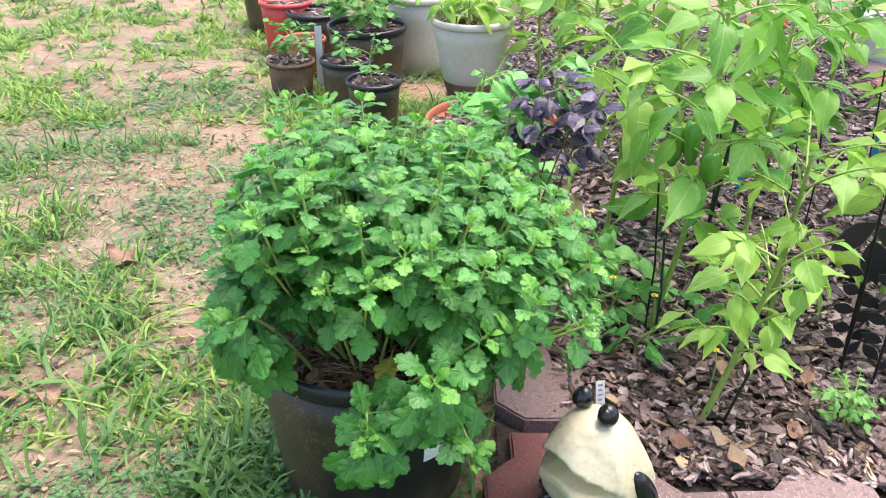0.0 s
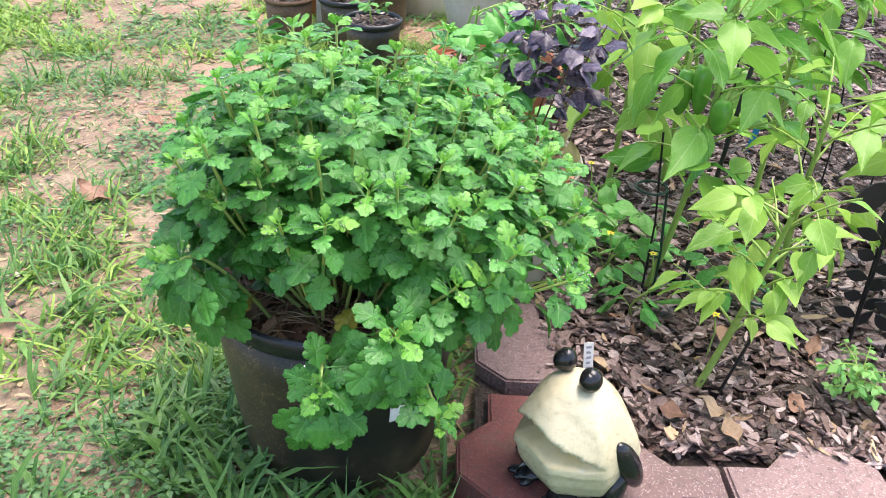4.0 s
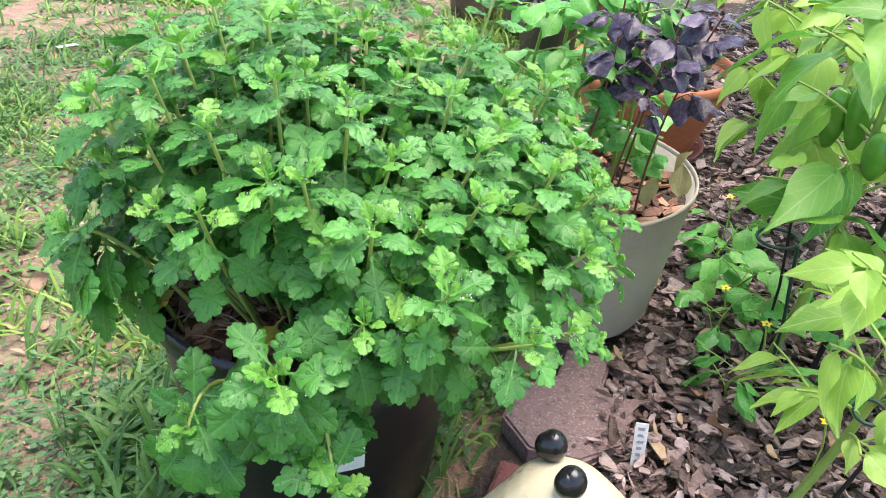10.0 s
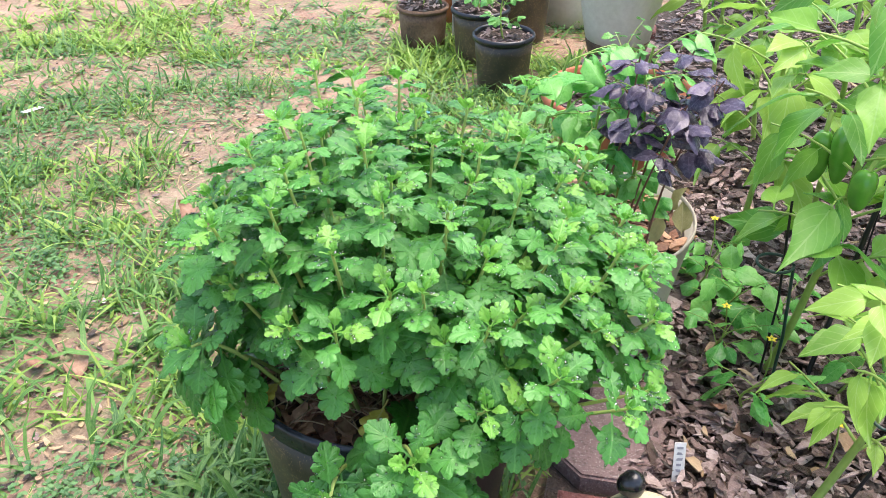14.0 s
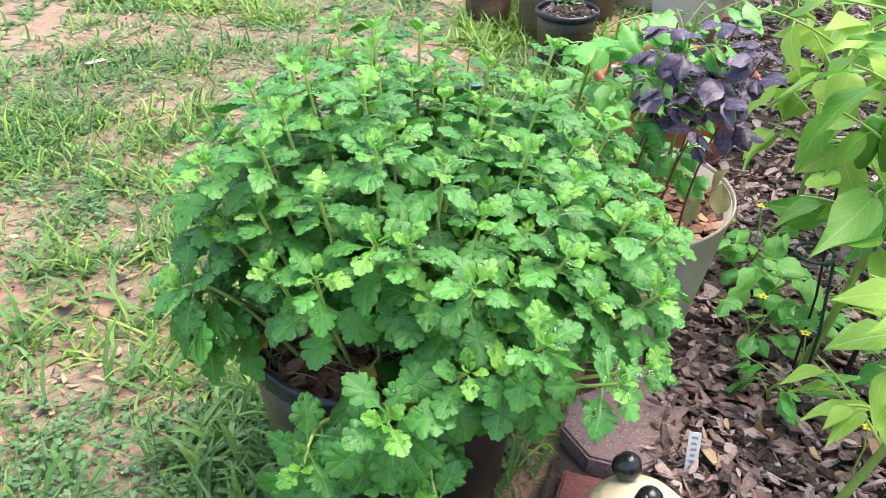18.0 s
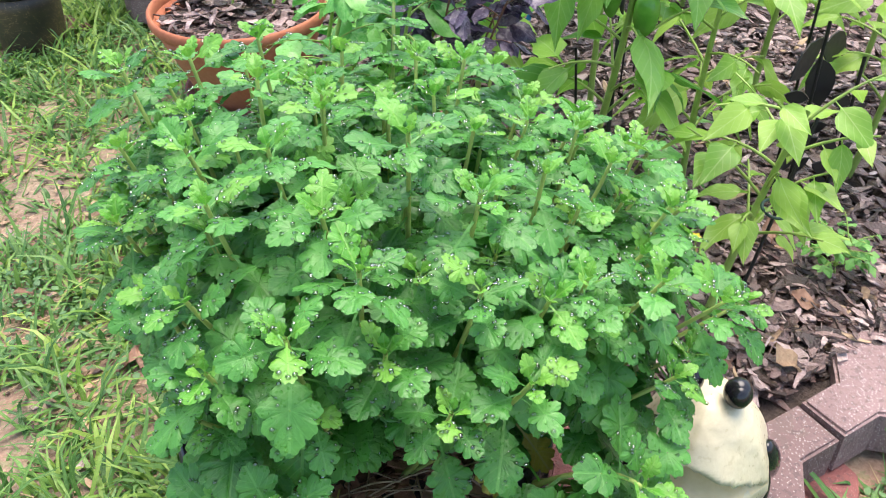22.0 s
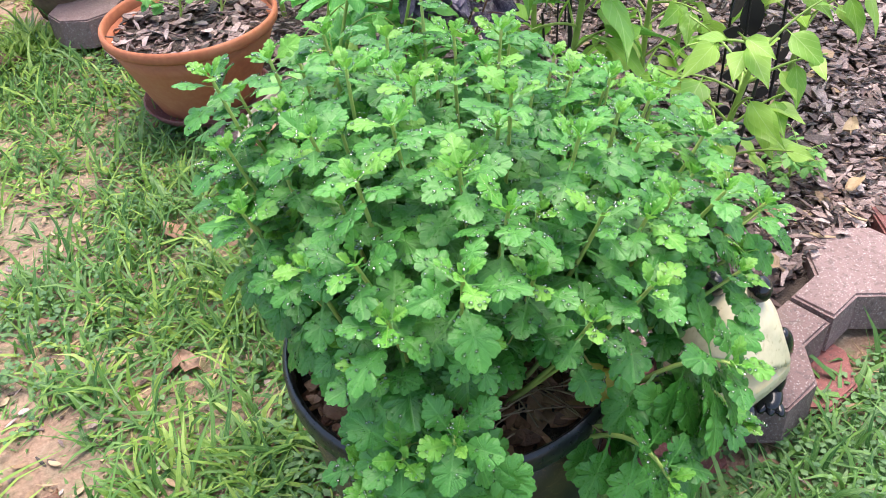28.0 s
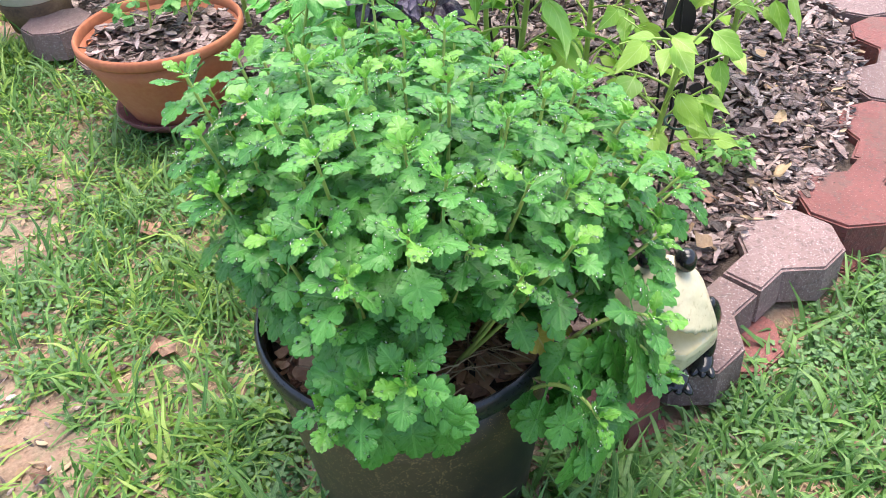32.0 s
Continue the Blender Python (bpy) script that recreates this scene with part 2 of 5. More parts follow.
def speckled(name, stops, speck, amount):
    m, t, b = nodes(name)
    pos = t.nodes.new("ShaderNodeNewGeometry").outputs["Position"]
    big, small = noise_tex(t, 14, 5, pos), noise_tex(t, 220, 3, pos)
    f = math_node(t, "ADD", math_node(t, "MULTIPLY", big, 0.6), math_node(t, "MULTIPLY", chance(t), 0.3))
    col = ramp(t, f, stops)
    v = add(t, "ShaderNodeTexVoronoi", Scale=470.0)
    t.links.new(pos, v.inputs["Vector"])
    pick = t.nodes.new("ShaderNodeSeparateColor")
    t.links.new(v.outputs["Color"], pick.inputs[0])
    s = math_node(t, "LESS_THAN", v.outputs["Distance"], math_node(t, "MULTIPLY", math_node(t, "SUBTRACT", pick.outputs[0], 1 - amount), 0.75))
    col = blend(t, math_node(t, "MULTIPLY", s, 0.5), col, speck)
    col = blend(t, math_node(t, "MULTIPLY", math_node(t, "GREATER_THAN", noise_tex(t, 130, 4, pos, 0.7), 0.57), 0.45), col, (0.07, 0.05, 0.045))
    col = blend(t, math_node(t, "MULTIPLY", math_node(t, "GREATER_THAN", noise_tex(t, 6, 6, pos, 0.7), 0.6), 0.3), col, (0.12, 0.09, 0.07))
    t.links.new(col, b.inputs["Base Color"])
    b.inputs["Roughness"].default_value = 0.72
    bump(t, b, small, 0.85, 0.0025)
    return m


M_PAVER = speckled("pink concrete", ((0.25, (0.15, 0.092, 0.086)), (0.7, (0.265, 0.175, 0.165))), (0.58, 0.52, 0.49), 0.66)
M_PAVER_RED = speckled("red concrete", ((0.25, (0.15, 0.048, 0.042)), (0.7, (0.26, 0.088, 0.075))), (0.48, 0.28, 0.25), 0.5)


def ground_material():
    m, t, b = nodes("lawn soil")
    pos = t.nodes.new("ShaderNodeNewGeometry").outputs["Position"]
    big, mid, small = noise_tex(t, 2.2, 5, pos), noise_tex(t, 16, 5, pos), noise_tex(t, 160, 4, pos)
    f = math_node(t, "ADD", math_node(t, "MULTIPLY", mid, 0.6), math_node(t, "MULTIPLY", small, 0.4))
    soil = ramp(t, f, ((0.3, (0.13, 0.078, 0.051)), (0.48, (0.31, 0.19, 0.13)), (0.7, (0.49, 0.345, 0.25))))
    litter = ramp(t, f, ((0.3, (0.1, 0.075, 0.048)), (0.5, (0.23, 0.165, 0.11)), (0.7, (0.36, 0.28, 0.19))))
    col = blend(t, ramp(t, math_node(t, "ADD", math_node(t, "MULTIPLY", big, 0.5), math_node(t, "MULTIPLY", mid, 0.5)), ((0.44, (0, 0, 0)), (0.54, (1, 1, 1)))), soil, litter)
    green = math_node(t, "MULTIPLY", math_node(t, "GREATER_THAN", noise_tex(t, 45, 4, pos), 0.6), 0.35)
    col = blend(t, green, col, (0.12, 0.19, 0.06))
    t.links.new(col, b.inputs["Base Color"])
    b.inputs["Roughness"].default_value = 0.85
    bump(t, b, f, 0.8, 0.012)
    return m


M_GROUND = ground_material()
M_SOIL = mottled("dark bed soil", ((0.3, (0.025, 0.018, 0.014)), (0.6, (0.07, 0.048, 0.036)), (0.8, (0.13, 0.095, 0.075))), 30, 180, 0.8, 0, 1.0, 0.008)
M_BARK = mottled("bark chip", ((0.08, (0.035, 0.021, 0.016)), (0.42, (0.125, 0.076, 0.064)), (0.72, (0.25, 0.168, 0.15)), (0.98, (0.46, 0.355, 0.325))), 30, 260, 0.36, 0, 0.9, 0.003, True, 0.95)
M_LITTER = mottled("red-brown litter", ((0.15, (0.09, 0.038, 0.02)), (0.5, (0.28, 0.125, 0.066)), (0.85, (0.5, 0.29, 0.17))), 40, 260, 0.6, 0, 0.8, 0.002, True, 0.8)
M_STRAWCHIP = mottled("tan chip", ((0.2, (0.22, 0.13, 0.07)), (0.7, (0.46, 0.33, 0.2))), 40, 260, 0.7, 0, 0.7, 0.002, True, 0.5)


def water():
    """Clear drops: what lies beneath shows through, with a bright sky glint on top."""
    m, t, b = nodes("water drop")
    clear, gloss, mix = t.nodes.new("ShaderNodeBsdfTransparent"), add(t, "ShaderNodeBsdfGlossy", Roughness=0.03), t.nodes.new("ShaderNodeMixShader")
    t.links.new(add(t, "ShaderNodeFresnel", IOR=2.0).outputs[0], mix.inputs[0])
    t.links.new(clear.outputs[0], mix.inputs[1])
    t.links.new(gloss.outputs[0], mix.inputs[2])
    t.links.new(mix.outputs[0], t.nodes["Material Output"].inputs["Surface"])
    return m


M_WATER = water()


# ---- mesh helpers ----
rnd = random.Random(7)


def quads(name, verts, faces, uvs=None, smooth=True):
    """A mesh out of arrays of vertices and four-cornered faces."""
    v, f = np.asarray(verts, dtype=np.float32), np.asarray(faces, dtype=np.int32)
    me = bpy.data.meshes.new(name)
    me.vertices.add(len(v))
    me.vertices.foreach_set("co", v.ravel())
    me.loops.add(f.size)
    me.loops.foreach_set("vertex_index", f.ravel())
    me.polygons.add(len(f))
    me.polygons.foreach_set("loop_start", np.arange(0, f.size, f.shape[1], dtype=np.int32))
    me.polygons.foreach_set("loop_total", np.full(len(f), f.shape[1], dtype=np.int32))
    if uvs is not None:
        layer = me.uv_layers.new(name="UVMap")
        layer.data.foreach_set("uv", np.asarray(uvs, dtype=np.float32)[f.ravel()].ravel())
    me.update(calc_edges=True)
    me.polygons.foreach_set("use_smooth", np.full(len(f), smooth))
    return me


def from_bm(name, bm, smooth=False):
    me = bpy.data.meshes.new(name)
    bmesh.ops.recalc_face_normals(bm, faces=bm.faces)
    bm.to_mesh(me)
    bm.free()
    if smooth:
        me.polygons.foreach_set("use_smooth", np.full(len(me.polygons), True))
    return me


def part(name, mesh, material, parent=None, label="", m=None):
    """One mesh object, under a thing or a part of it."""
    if isinstance(mesh, bmesh.types.BMesh):
        mesh = from_bm(name, mesh)
    if material is not None and not mesh.materials:
        mesh.materials.append(material)
    ob = new(name, mesh)
    if parent is not None:
        ob.parent = parent
    if m is not None:
        ob.matrix_basis = m
    if label:
        ob["label"] = label
    return ob


def thing(name, m, label, category, group="", kind=""):
    ob = new(name)
    ob.empty_display_size = 0.02
    ob.matrix_world = m
    return tagged(ob, label, category, group, kind)


def lathe(profile, n=48, wobble=0.0, seed=0):
    """Turned body from (radius, height) pairs."""
    prof = np.array(profile)
    a = np.linspace(0, 2 * math.pi, n, endpoint=False)
    v = np.stack([np.outer(prof[:, 0], np.cos(a)), np.outer(prof[:, 0], np.sin(a)), np.repeat(prof[:, 1:2], n, 1)], -1)
    if wobble:
        v[..., 0] *= 1 + wobble * np.sin(2 * a + seed)
        v[..., 1] *= 1 - wobble * np.sin(2 * a + seed)
    v = v.reshape(-1, 3)
    i, j = np.meshgrid(np.arange(len(prof) - 1), np.arange(n), indexing="ij")
    k = (j + 1) % n
    f = np.stack([i * n + j, i * n + k, (i + 1) * n + k, (i + 1) * n + j], -1).reshape(-1, 4)
    return quads("lathe", v, f)


def tube(points, radii, n=6):
    """Verts and faces of a tube along points."""
    p = np.array([tuple(q) for q in points], dtype=float)
    d = np.gradient(p, axis=0)
    d /= np.linalg.norm(d, axis=1)[:, None] + 1e-9
    ref = np.array((0.13, 0.97, 0.21))
    s = np.cross(d, ref)
    s /= np.linalg.norm(s, axis=1)[:, None] + 1e-9
    u = np.cross(d, s)
    a = np.linspace(0, 2 * math.pi, n, endpoint=False)
    r = np.asarray(radii, dtype=float).reshape(-1, 1, 1) * np.ones((len(p), 1, 1))
    v = p[:, None] + r * (s[:, None] * np.cos(a)[None, :, None] + u[:, None] * np.sin(a)[None, :, None])
    i, j = np.meshgrid(np.arange(len(p) - 1), np.arange(n), indexing="ij")
    k = (j + 1) % n
    f = np.stack([i * n + j, i * n + k, (i + 1) * n + k, (i + 1) * n + j], -1).reshape(-1, 4)
    return v.reshape(-1, 3), f


class Pile:
    """Gathers vertices and faces for one joined mesh."""

    def __init__(self):
        self.v, self.f, self.u, self.n = [], [], [], 0

    def add(self, v, f, u=None):
        self.v.append(np.asarray(v))
        self.f.append(np.asarray(f) + self.n)
        self.u.append(np.zeros((len(v), 2)) + 0.3 if u is None else u)
        self.n += len(v)

    def mesh(self, name, smooth=True):
        return quads(name, np.concatenate(self.v), np.concatenate(self.f), np.concatenate(self.u), smooth)


def tube_mesh(points, radii, n=6):
    p = Pile()
    p.add(*tube(points, radii, n))
    return p.mesh("tube")


def bezier(a, b, c, n=8):
    s = np.linspace(0, 1, n)[:, None]
    a, b, c = (np.array(tuple(q), dtype=float) for q in (a, b, c))
    return (1 - s) ** 2 * a + 2 * s * (1 - s) * b + s * s * c


def blade(outline, cols=5, fold=0.25, droop=0.3, wave=0.04, twist=0.0, teeth=0.0, seed=0, sweep=0.0):
    """A leaf from (station, half width) pairs, one long, along +y, upper side +z."""
    r = random.Random(seed)
    st = np.array(outline)
    u = np.linspace(-1, 1, cols)
    v, uv = [], []
    for i, (s, w) in enumerate(st):
        for q in u:
            ww = w * (1 + teeth * (1 if i % 2 else -1) * abs(q) + 0.06 * r.uniform(-1, 1))
            x = q * ww
            y = s + sweep * abs(q) * w
            z = fold * abs(x) - droop * s * s + wave * math.sin(9 * s + 3 * q + seed) * abs(q) - 0.9 * abs(x) ** 2
            v.append((x, y, z + twist * x * s))
            uv.append((0.5 + 0.5 * q * min(1, w / 0.25), s))
    n = len(st)
    i, j = np.meshgrid(np.arange(n - 1), np.arange(cols - 1), indexing="ij")
    f = np.stack([i * cols + j, i * cols + j + 1, (i + 1) * cols + j + 1, (i + 1) * cols + j], -1).reshape(-1, 4)
    return np.array(v), f, np.array(uv)


def aim(p, d, up=(0, 0, 1), roll=0.0, size=1.0):
    """The pose of a leaf at p that points along d with its upper side towards up."""
    y = Vector(d).normalized()
    x = y.cross(Vector(up))
    if x.length < 1e-4:
        x = y.cross(Vector((1, 0, 0)))
    x.normalize()
    z = x.cross(y)
    m = Matrix((x, y, z)).transposed().to_4x4()
    m = Matrix.Translation(p) @ m @ Matrix.Rotation(roll, 4, "Y") @ Matrix.Scale(size, 4)
    return m


def moved(v, m):
    a = np.array(m)
    return v @ a[:3, :3].T + a[:3, 3]


MUM_EDGE = np.array(((.02, .2), (.05, .27), (.12, .31), (.175, .35), (.19, .41), (.13, .45), (.2, .475), (.28, .52), (.31, .59), (.27, .65), (.165, .675),
                     (.22, .7), (.25, .76), (.225, .83), (.16, .855), (.105, .86), (.125, .91), (.105, .965), (.05, .995), (0, 1.0)))


def lobed_leaf(seed, fold, droop, wave, deep=1.0, thin=1.0, n=96):
    """A wedge-based leaf with seven rounded, toothed lobes on a short stalk, one long, along +y, upper side +z."""
    r = random.Random(seed)
    half = n // 2
    run = np.concatenate(([0.0], np.cumsum(np.hypot(*np.diff(MUM_EDGE, axis=0).T))))
    along = np.linspace(0, run[-1], half, endpoint=False) + run[-1] / n
    ex, ey = np.interp(along, run, MUM_EDGE[:, 0]), np.interp(along, run, MUM_EDGE[:, 1])
    smooth_x = 0.32 * np.sin(np.pi * np.clip((ey - 0.2) / 0.8, 0, 1) ** 1.25) ** 0.8
    ex = smooth_x + (ex - smooth_x) * deep
    tooth = 0.03 * (np.abs(np.sin(np.linspace(0, np.pi * 12, half))) ** 0.7 - 0.5) * np.clip((ey - 0.28) * 8, 0, 1)
    edge = []
    for side in (1, -1):
        slim, skew = thin * r.uniform(0.98, 1.16), r.uniform(-0.03, 0.03)
        x, y = ex * slim, ey + skew * np.sin(np.pi * (ey - 0.2) / 0.8)
        out = np.hypot(x, y - 0.6) + 1e-6
        x, y = x * (1 + tooth / out), 0.6 + (y - 0.6) * (1 + tooth / out)
        some = [(side * a, b, a / (0.32 * slim)) for a, b in zip(x, y)]
        edge += some if side == 1 else some[::-1]
    rings, v, uv = (0.03, 0.42, 0.75, 1.0), [], []
    for ring in rings:
        for j, (a, b, lobe) in enumerate(edge):
            x, y = a * ring, 0.6 + (b - 0.6) * ring
            z = fold * abs(x) * (1 - 0.5 * ring) - droop * y * y + wave * math.sin(12.566 * j / n + seed) * ring ** 2
            z += 0.05 * (lobe - 0.6) * ring * (1 - 0.55 * ring) - 0.045 * ring ** 4 * (0.3 + lobe) + 0.01 * r.uniform(-1, 1) * ring
            v.append((x, y, z))
            uv.append((0.5 + x, y))
    m = len(rings)
    f = [(i * n + j, i * n + (j + 1) % n, (i + 1) * n + (j + 1) % n, (i + 1) * n + j) for i in range(m - 1) for j in range(n)]
    k = len(v)
    for q_, w in ((0.0, 0.02), (0.15, 0.02), (0.3, 0.015)):
        for q in (-1, 1):
            v.append((q * w, q_, -droop * q_ * q_ + 0.004))
            uv.append((0.5 + 0.01 * q, q_))
    f += [(k, k + 1, k + 3, k + 2), (k + 2, k + 3, k + 5, k + 4)]
    return np.array(v), np.array(f), np.array(uv)


PEP_EDGE = ((0, .012), (.16, .014), (.2, .065), (.26, .165), (.34, .23), (.44, .257), (.55, .24), (.66, .19), (.77, .125), (.87, .072), (.95, .03), (1, .004))
BASIL_EDGE = ((0, .02), (.12, .025), (.18, .13), (.28, .25), (.42, .32), (.56, .31), (.7, .24), (.82, .16), (.92, .08), (1, .006))
OVAL_EDGE = ((0, .015), (.15, .03), (.3, .22), (.5, .3), (.7, .26), (.88, .12), (1, .01))
MUM_LEAVES = [lobed_leaf(k, r, d, w, s) for k, (r, d, w, s) in enumerate(((.3, .1, .03, .7), (.15, .22, .04, .85), (.4, .06, .035, .62), (.25, .3, .045, .75), (.1, .15, .05, .9), (.35, .26, .035, .7)))]
BUD_LEAVES = [lobed_leaf(10 + k, f, d, w, 0.7, 0.85) for k, (f, d, w) in enumerate(((.6, .05, .02), (.4, .12, .03), (.7, 0.02, .02)))]
PEP_LEAVES = [blade(PEP_EDGE, 5, r, d, w, t, 0.0, k) for k, (r, d, w, t) in enumerate(((.4, .3, .03, .1), (.25, .55, .04, -.2), (.5, .15, .03, .2), (.2, .75, .05, 0), (.35, .4, .05, .3)))]
BASIL_LEAVES = [blade(BASIL_EDGE, 5, r, d, w, t, 0.04, k) for k, (r, d, w, t) in enumerate(((-.15, .3, .05, .1), (.2, .4, .06, -.2), (-.3, .55, .06, .1), (.3, .2, .05, .2)))]
SMALL_LEAVES = [blade(OVAL_EDGE, 3, .2, .3, .04, 0, 0.15, k) for k in range(3)]


def leaf_meshes(shapes, name, material):
    out = []
    for v, f, u in shapes:
        me = quads(name, v, f, u)
        me.materials.append(material)
        out.append(me)
    return out


# ---- ground ----
def lawn_height(x, y):
    """The lawn falls a little towards the edging."""
    f = min(1.0, max(0.0, (x + 0.1) / 0.3)) * min(1.0, max(0.0, (1.15 - y) / 0.3))
    return -0.045 * f + 0.012 * (noise.noise((x * 2.3, y * 2.3, 0.0))) + 0.004 * noise.noise((x * 14, y * 14, 3.0))


def bed_edge(y):
    """The bed's border on the lawn side."""
    return 0.13 if y < 2.9 else 0.2


EDGING = [(0.1, 3.1), (0.137, 1.6), (0.15, 0.89), (0.7, 0.88), (0.9, 0.95), (1.2, 1.1), (1.35, 1.3), (1.37, 2.0), (1.35, 3.1)]


def on_paver(x, y, reach=0.07):
    """Whether a place lies on the row of pavers."""
    for (ax, ay), (bx_, by_) in zip(EDGING, EDGING[1:]):
        dx, dy = bx_ - ax, by_ - ay
        s = min(1.0, max(0.0, ((x - ax) * dx + (y - ay) * dy) / (dx * dx + dy * dy)))
        if math.hypot(x - ax - s * dx, y - ay - s * dy) < reach:
            return True
    return False


def in_bed(x, y):
    far = 1.33 if y > 1.3 else 0.8 + 0.55 * (y - 0.88) / 0.42
    return bed_edge(y) < x < far and 0.87 < y < 3.6


def axis(lo, hi, step, far):
    core = list(np.arange(lo, hi + 1e-6, step))
    out, d, a = [], step, hi
    while a < far:
        d *= 1.5
        a += d
        out.append(a)
    low, d, a = [], step, lo
    while a > -far:
        d *= 1.5
        a -= d
        low.append(a)
    return low[::-1] + core + out


gx, gy = axis(-1.6, 1.9, 0.035, 400), axis(-0.3, 4.6, 0.035, 400)
gv = []
for y in gy:
    for x in gx:
        z = lawn_height(x, y) if -4 < x < 4 and -4 < y < 8 else 0.0
        if bed_edge(y) + 0.03 < x < 1.25 and 0.9 < y < 3.6:
            z = -0.04
        gv.append((x, y, z))
nx, ny = len(gx), len(gy)
gi, gj = np.meshgrid(np.arange(ny - 1), np.arange(nx - 1), indexing="ij")
gf = np.stack([gi * nx + gj, gi * nx + gj + 1, (gi + 1) * nx + gj + 1, (gi + 1) * nx + gj], -1).reshape(-1, 4)
tagged(part("ground", quads("ground", gv, gf), M_GROUND), "bare reddish clay lawn soil with moss and litter", "ground", kind="structure")

# bed soil under the bark
bx, by = np.arange(0.1, 1.34, 0.03), np.arange(0.88, 3.62, 0.03)
bv = [(x, y, 0.006 + 0.012 * noise.noise((x * 6, y * 6, 9.0)) - (0.06 if not in_bed(x, y) and y < 1.3 and x > 0.5 else 0)) for y in by for x in bx]
bi, bj = np.meshgrid(np.arange(len(by) - 1), np.arange(len(bx) - 1), indexing="ij")
bf = np.stack([bi * len(bx) + bj, bi * len(bx) + bj + 1, (bi + 1) * len(bx) + bj + 1, (bi + 1) * len(bx) + bj], -1).reshape(-1, 4)
tagged(part("garden_bed", quads("garden_bed", bv, bf), M_SOIL), "dark damp soil of the mulched garden bed", "garden bed", kind="structure")


def chips(n, where, size, seed, lift=0.02, flat=0.5):
    """Loose bark chips as one pile of bent slivers."""
    r = random.Random(seed)
    pile = Pile()
    done = 0
    while done < n:
        x, y, z = where(r)
        if x is None:
            continue
        done += 1
        l, w, h = size * r.uniform(0.4, 1.7), size * r.uniform(0.15, 0.85) * r.uniform(0.6, 1.1), size * r.uniform(0.03, 0.09)
        bend = r.uniform(-0.25, 0.25) * l
        k = r.uniform(0.5, 1.0)
        v = []
        for s, ww in ((-0.5, 0.5 * k), (-0.1, 1.0), (0.25, 0.85 * k + 0.1), (0.5, 0.25 * r.uniform(0.4, 2))):
            zz = bend * (s * s * 2 - 0.2)
            c = r.uniform(-0.1, 0.1) * w
            v += [(s * l, -ww * w / 2 + c, zz), (s * l, ww * w / 2 + c, zz + r.uniform(-1, 1) * h), (s * l, ww * w / 2 + c, zz - h), (s * l, -ww * w / 2 + c, zz - h)]
        f = []
        for a in range(3):
            for b in range(4):
                f.append((a * 4 + b, a * 4 + (b + 1) % 4, a * 4 + 4 + (b + 1) % 4, a * 4 + 4 + b))
        f += [(3, 2, 1, 0), (12, 13, 14, 15)]
        m = pose(x, y, z + lift * r.random() ** 1.5, r.gauss(0, 22) * flat, r.gauss(0, 22) * flat, r.uniform(0, 360))
        pile.add(moved(np.array(v), m), np.array(f))
    return pile.mesh("chips", False)


def on_bed(r):
    y = 0.9 + 2.6 * r.random() ** 1.7
    x = r.uniform(0.14, 1.3)
    if not in_bed(x, y) or on_paver(x, y, 0.047):
        return None, None, None
    return x, y, 0.012


tagged(part("bark_mulch", chips(7600, on_bed, 0.03, 3), M_BARK), "damp dark brown shredded bark mulch over the bed", "mulch", kind="stuff")
tagged(part("bark_mulch", chips(16000, on_bed, 0.013, 6, 0.028), M_BARK), "fine dark shreds of bark between the chips", "mulch", kind="stuff")
tagged(part("bark_mulch", chips(420, on_bed, 0.024, 4, 0.026), M_STRAWCHIP), "paler tan bark flakes lying on the mulch", "mulch", kind="stuff")


# ---- edging pavers ----
def paver_mesh(tail=True, seed=0):
    """Octagon with a square tail, top edges chamfered."""
    a = 0.0676
    pts = [(a * math.cos(radians(22.5 + 45 * k)) / math.cos(radians(22.5)), a * math.sin(radians(22.5 + 45 * k)) / math.cos(radians(22.5))) for k in range(8)]
    if tail:
        w = pts[0][1]
        pts = [pts[0]] + pts[1:8] + [(a + 0.055, -w), (a + 0.055, w)]
    bm = bmesh.new()
    face = bm.faces.new([bm.verts.new((x, y, 0)) for x, y in pts])
    r = bmesh.ops.extrude_face_region(bm, geom=[face])
    for v in [g for g in r["geom"] if isinstance(g, bmesh.types.BMVert)]:
        v.co.z -= 0.058
    top = [e for e in bm.edges if all(abs(v.co.z) < 1e-5 for v in e.verts)]
    bmesh.ops.bevel(bm, geom=top, offset=0.0032, segments=2, affect="EDGES")
    rr = random.Random(seed)
    for v in bm.verts:
        v.co += Vector((rr.uniform(-1, 1), rr.uniform(-1, 1), rr.uniform(-1, 1))) * 0.0007
    return from_bm("paver", bm)


PAVER_PINK, PAVER_RED = [paver_mesh(True, k) for k in (1, 2)]
PAVER_PINK.materials.append(M_PAVER)
PAVER_RED.materials.append(M_PAVER_RED)


def paver(x, y, turn, red=False, top=0.05, tilt=(0, 0)):
    ob = new("edging_paver", PAVER_RED if red else PAVER_PINK)
    ob.matrix_world = pose(x, y, top, tilt[0], tilt[1], turn)
    lab = ("worn red" if red else "pinkish speckled") + " concrete keyhole paver in the " + ("lower course" if top < 0.0 else "bed edging")
    return tagged(ob, lab, "paver", "edging pavers")


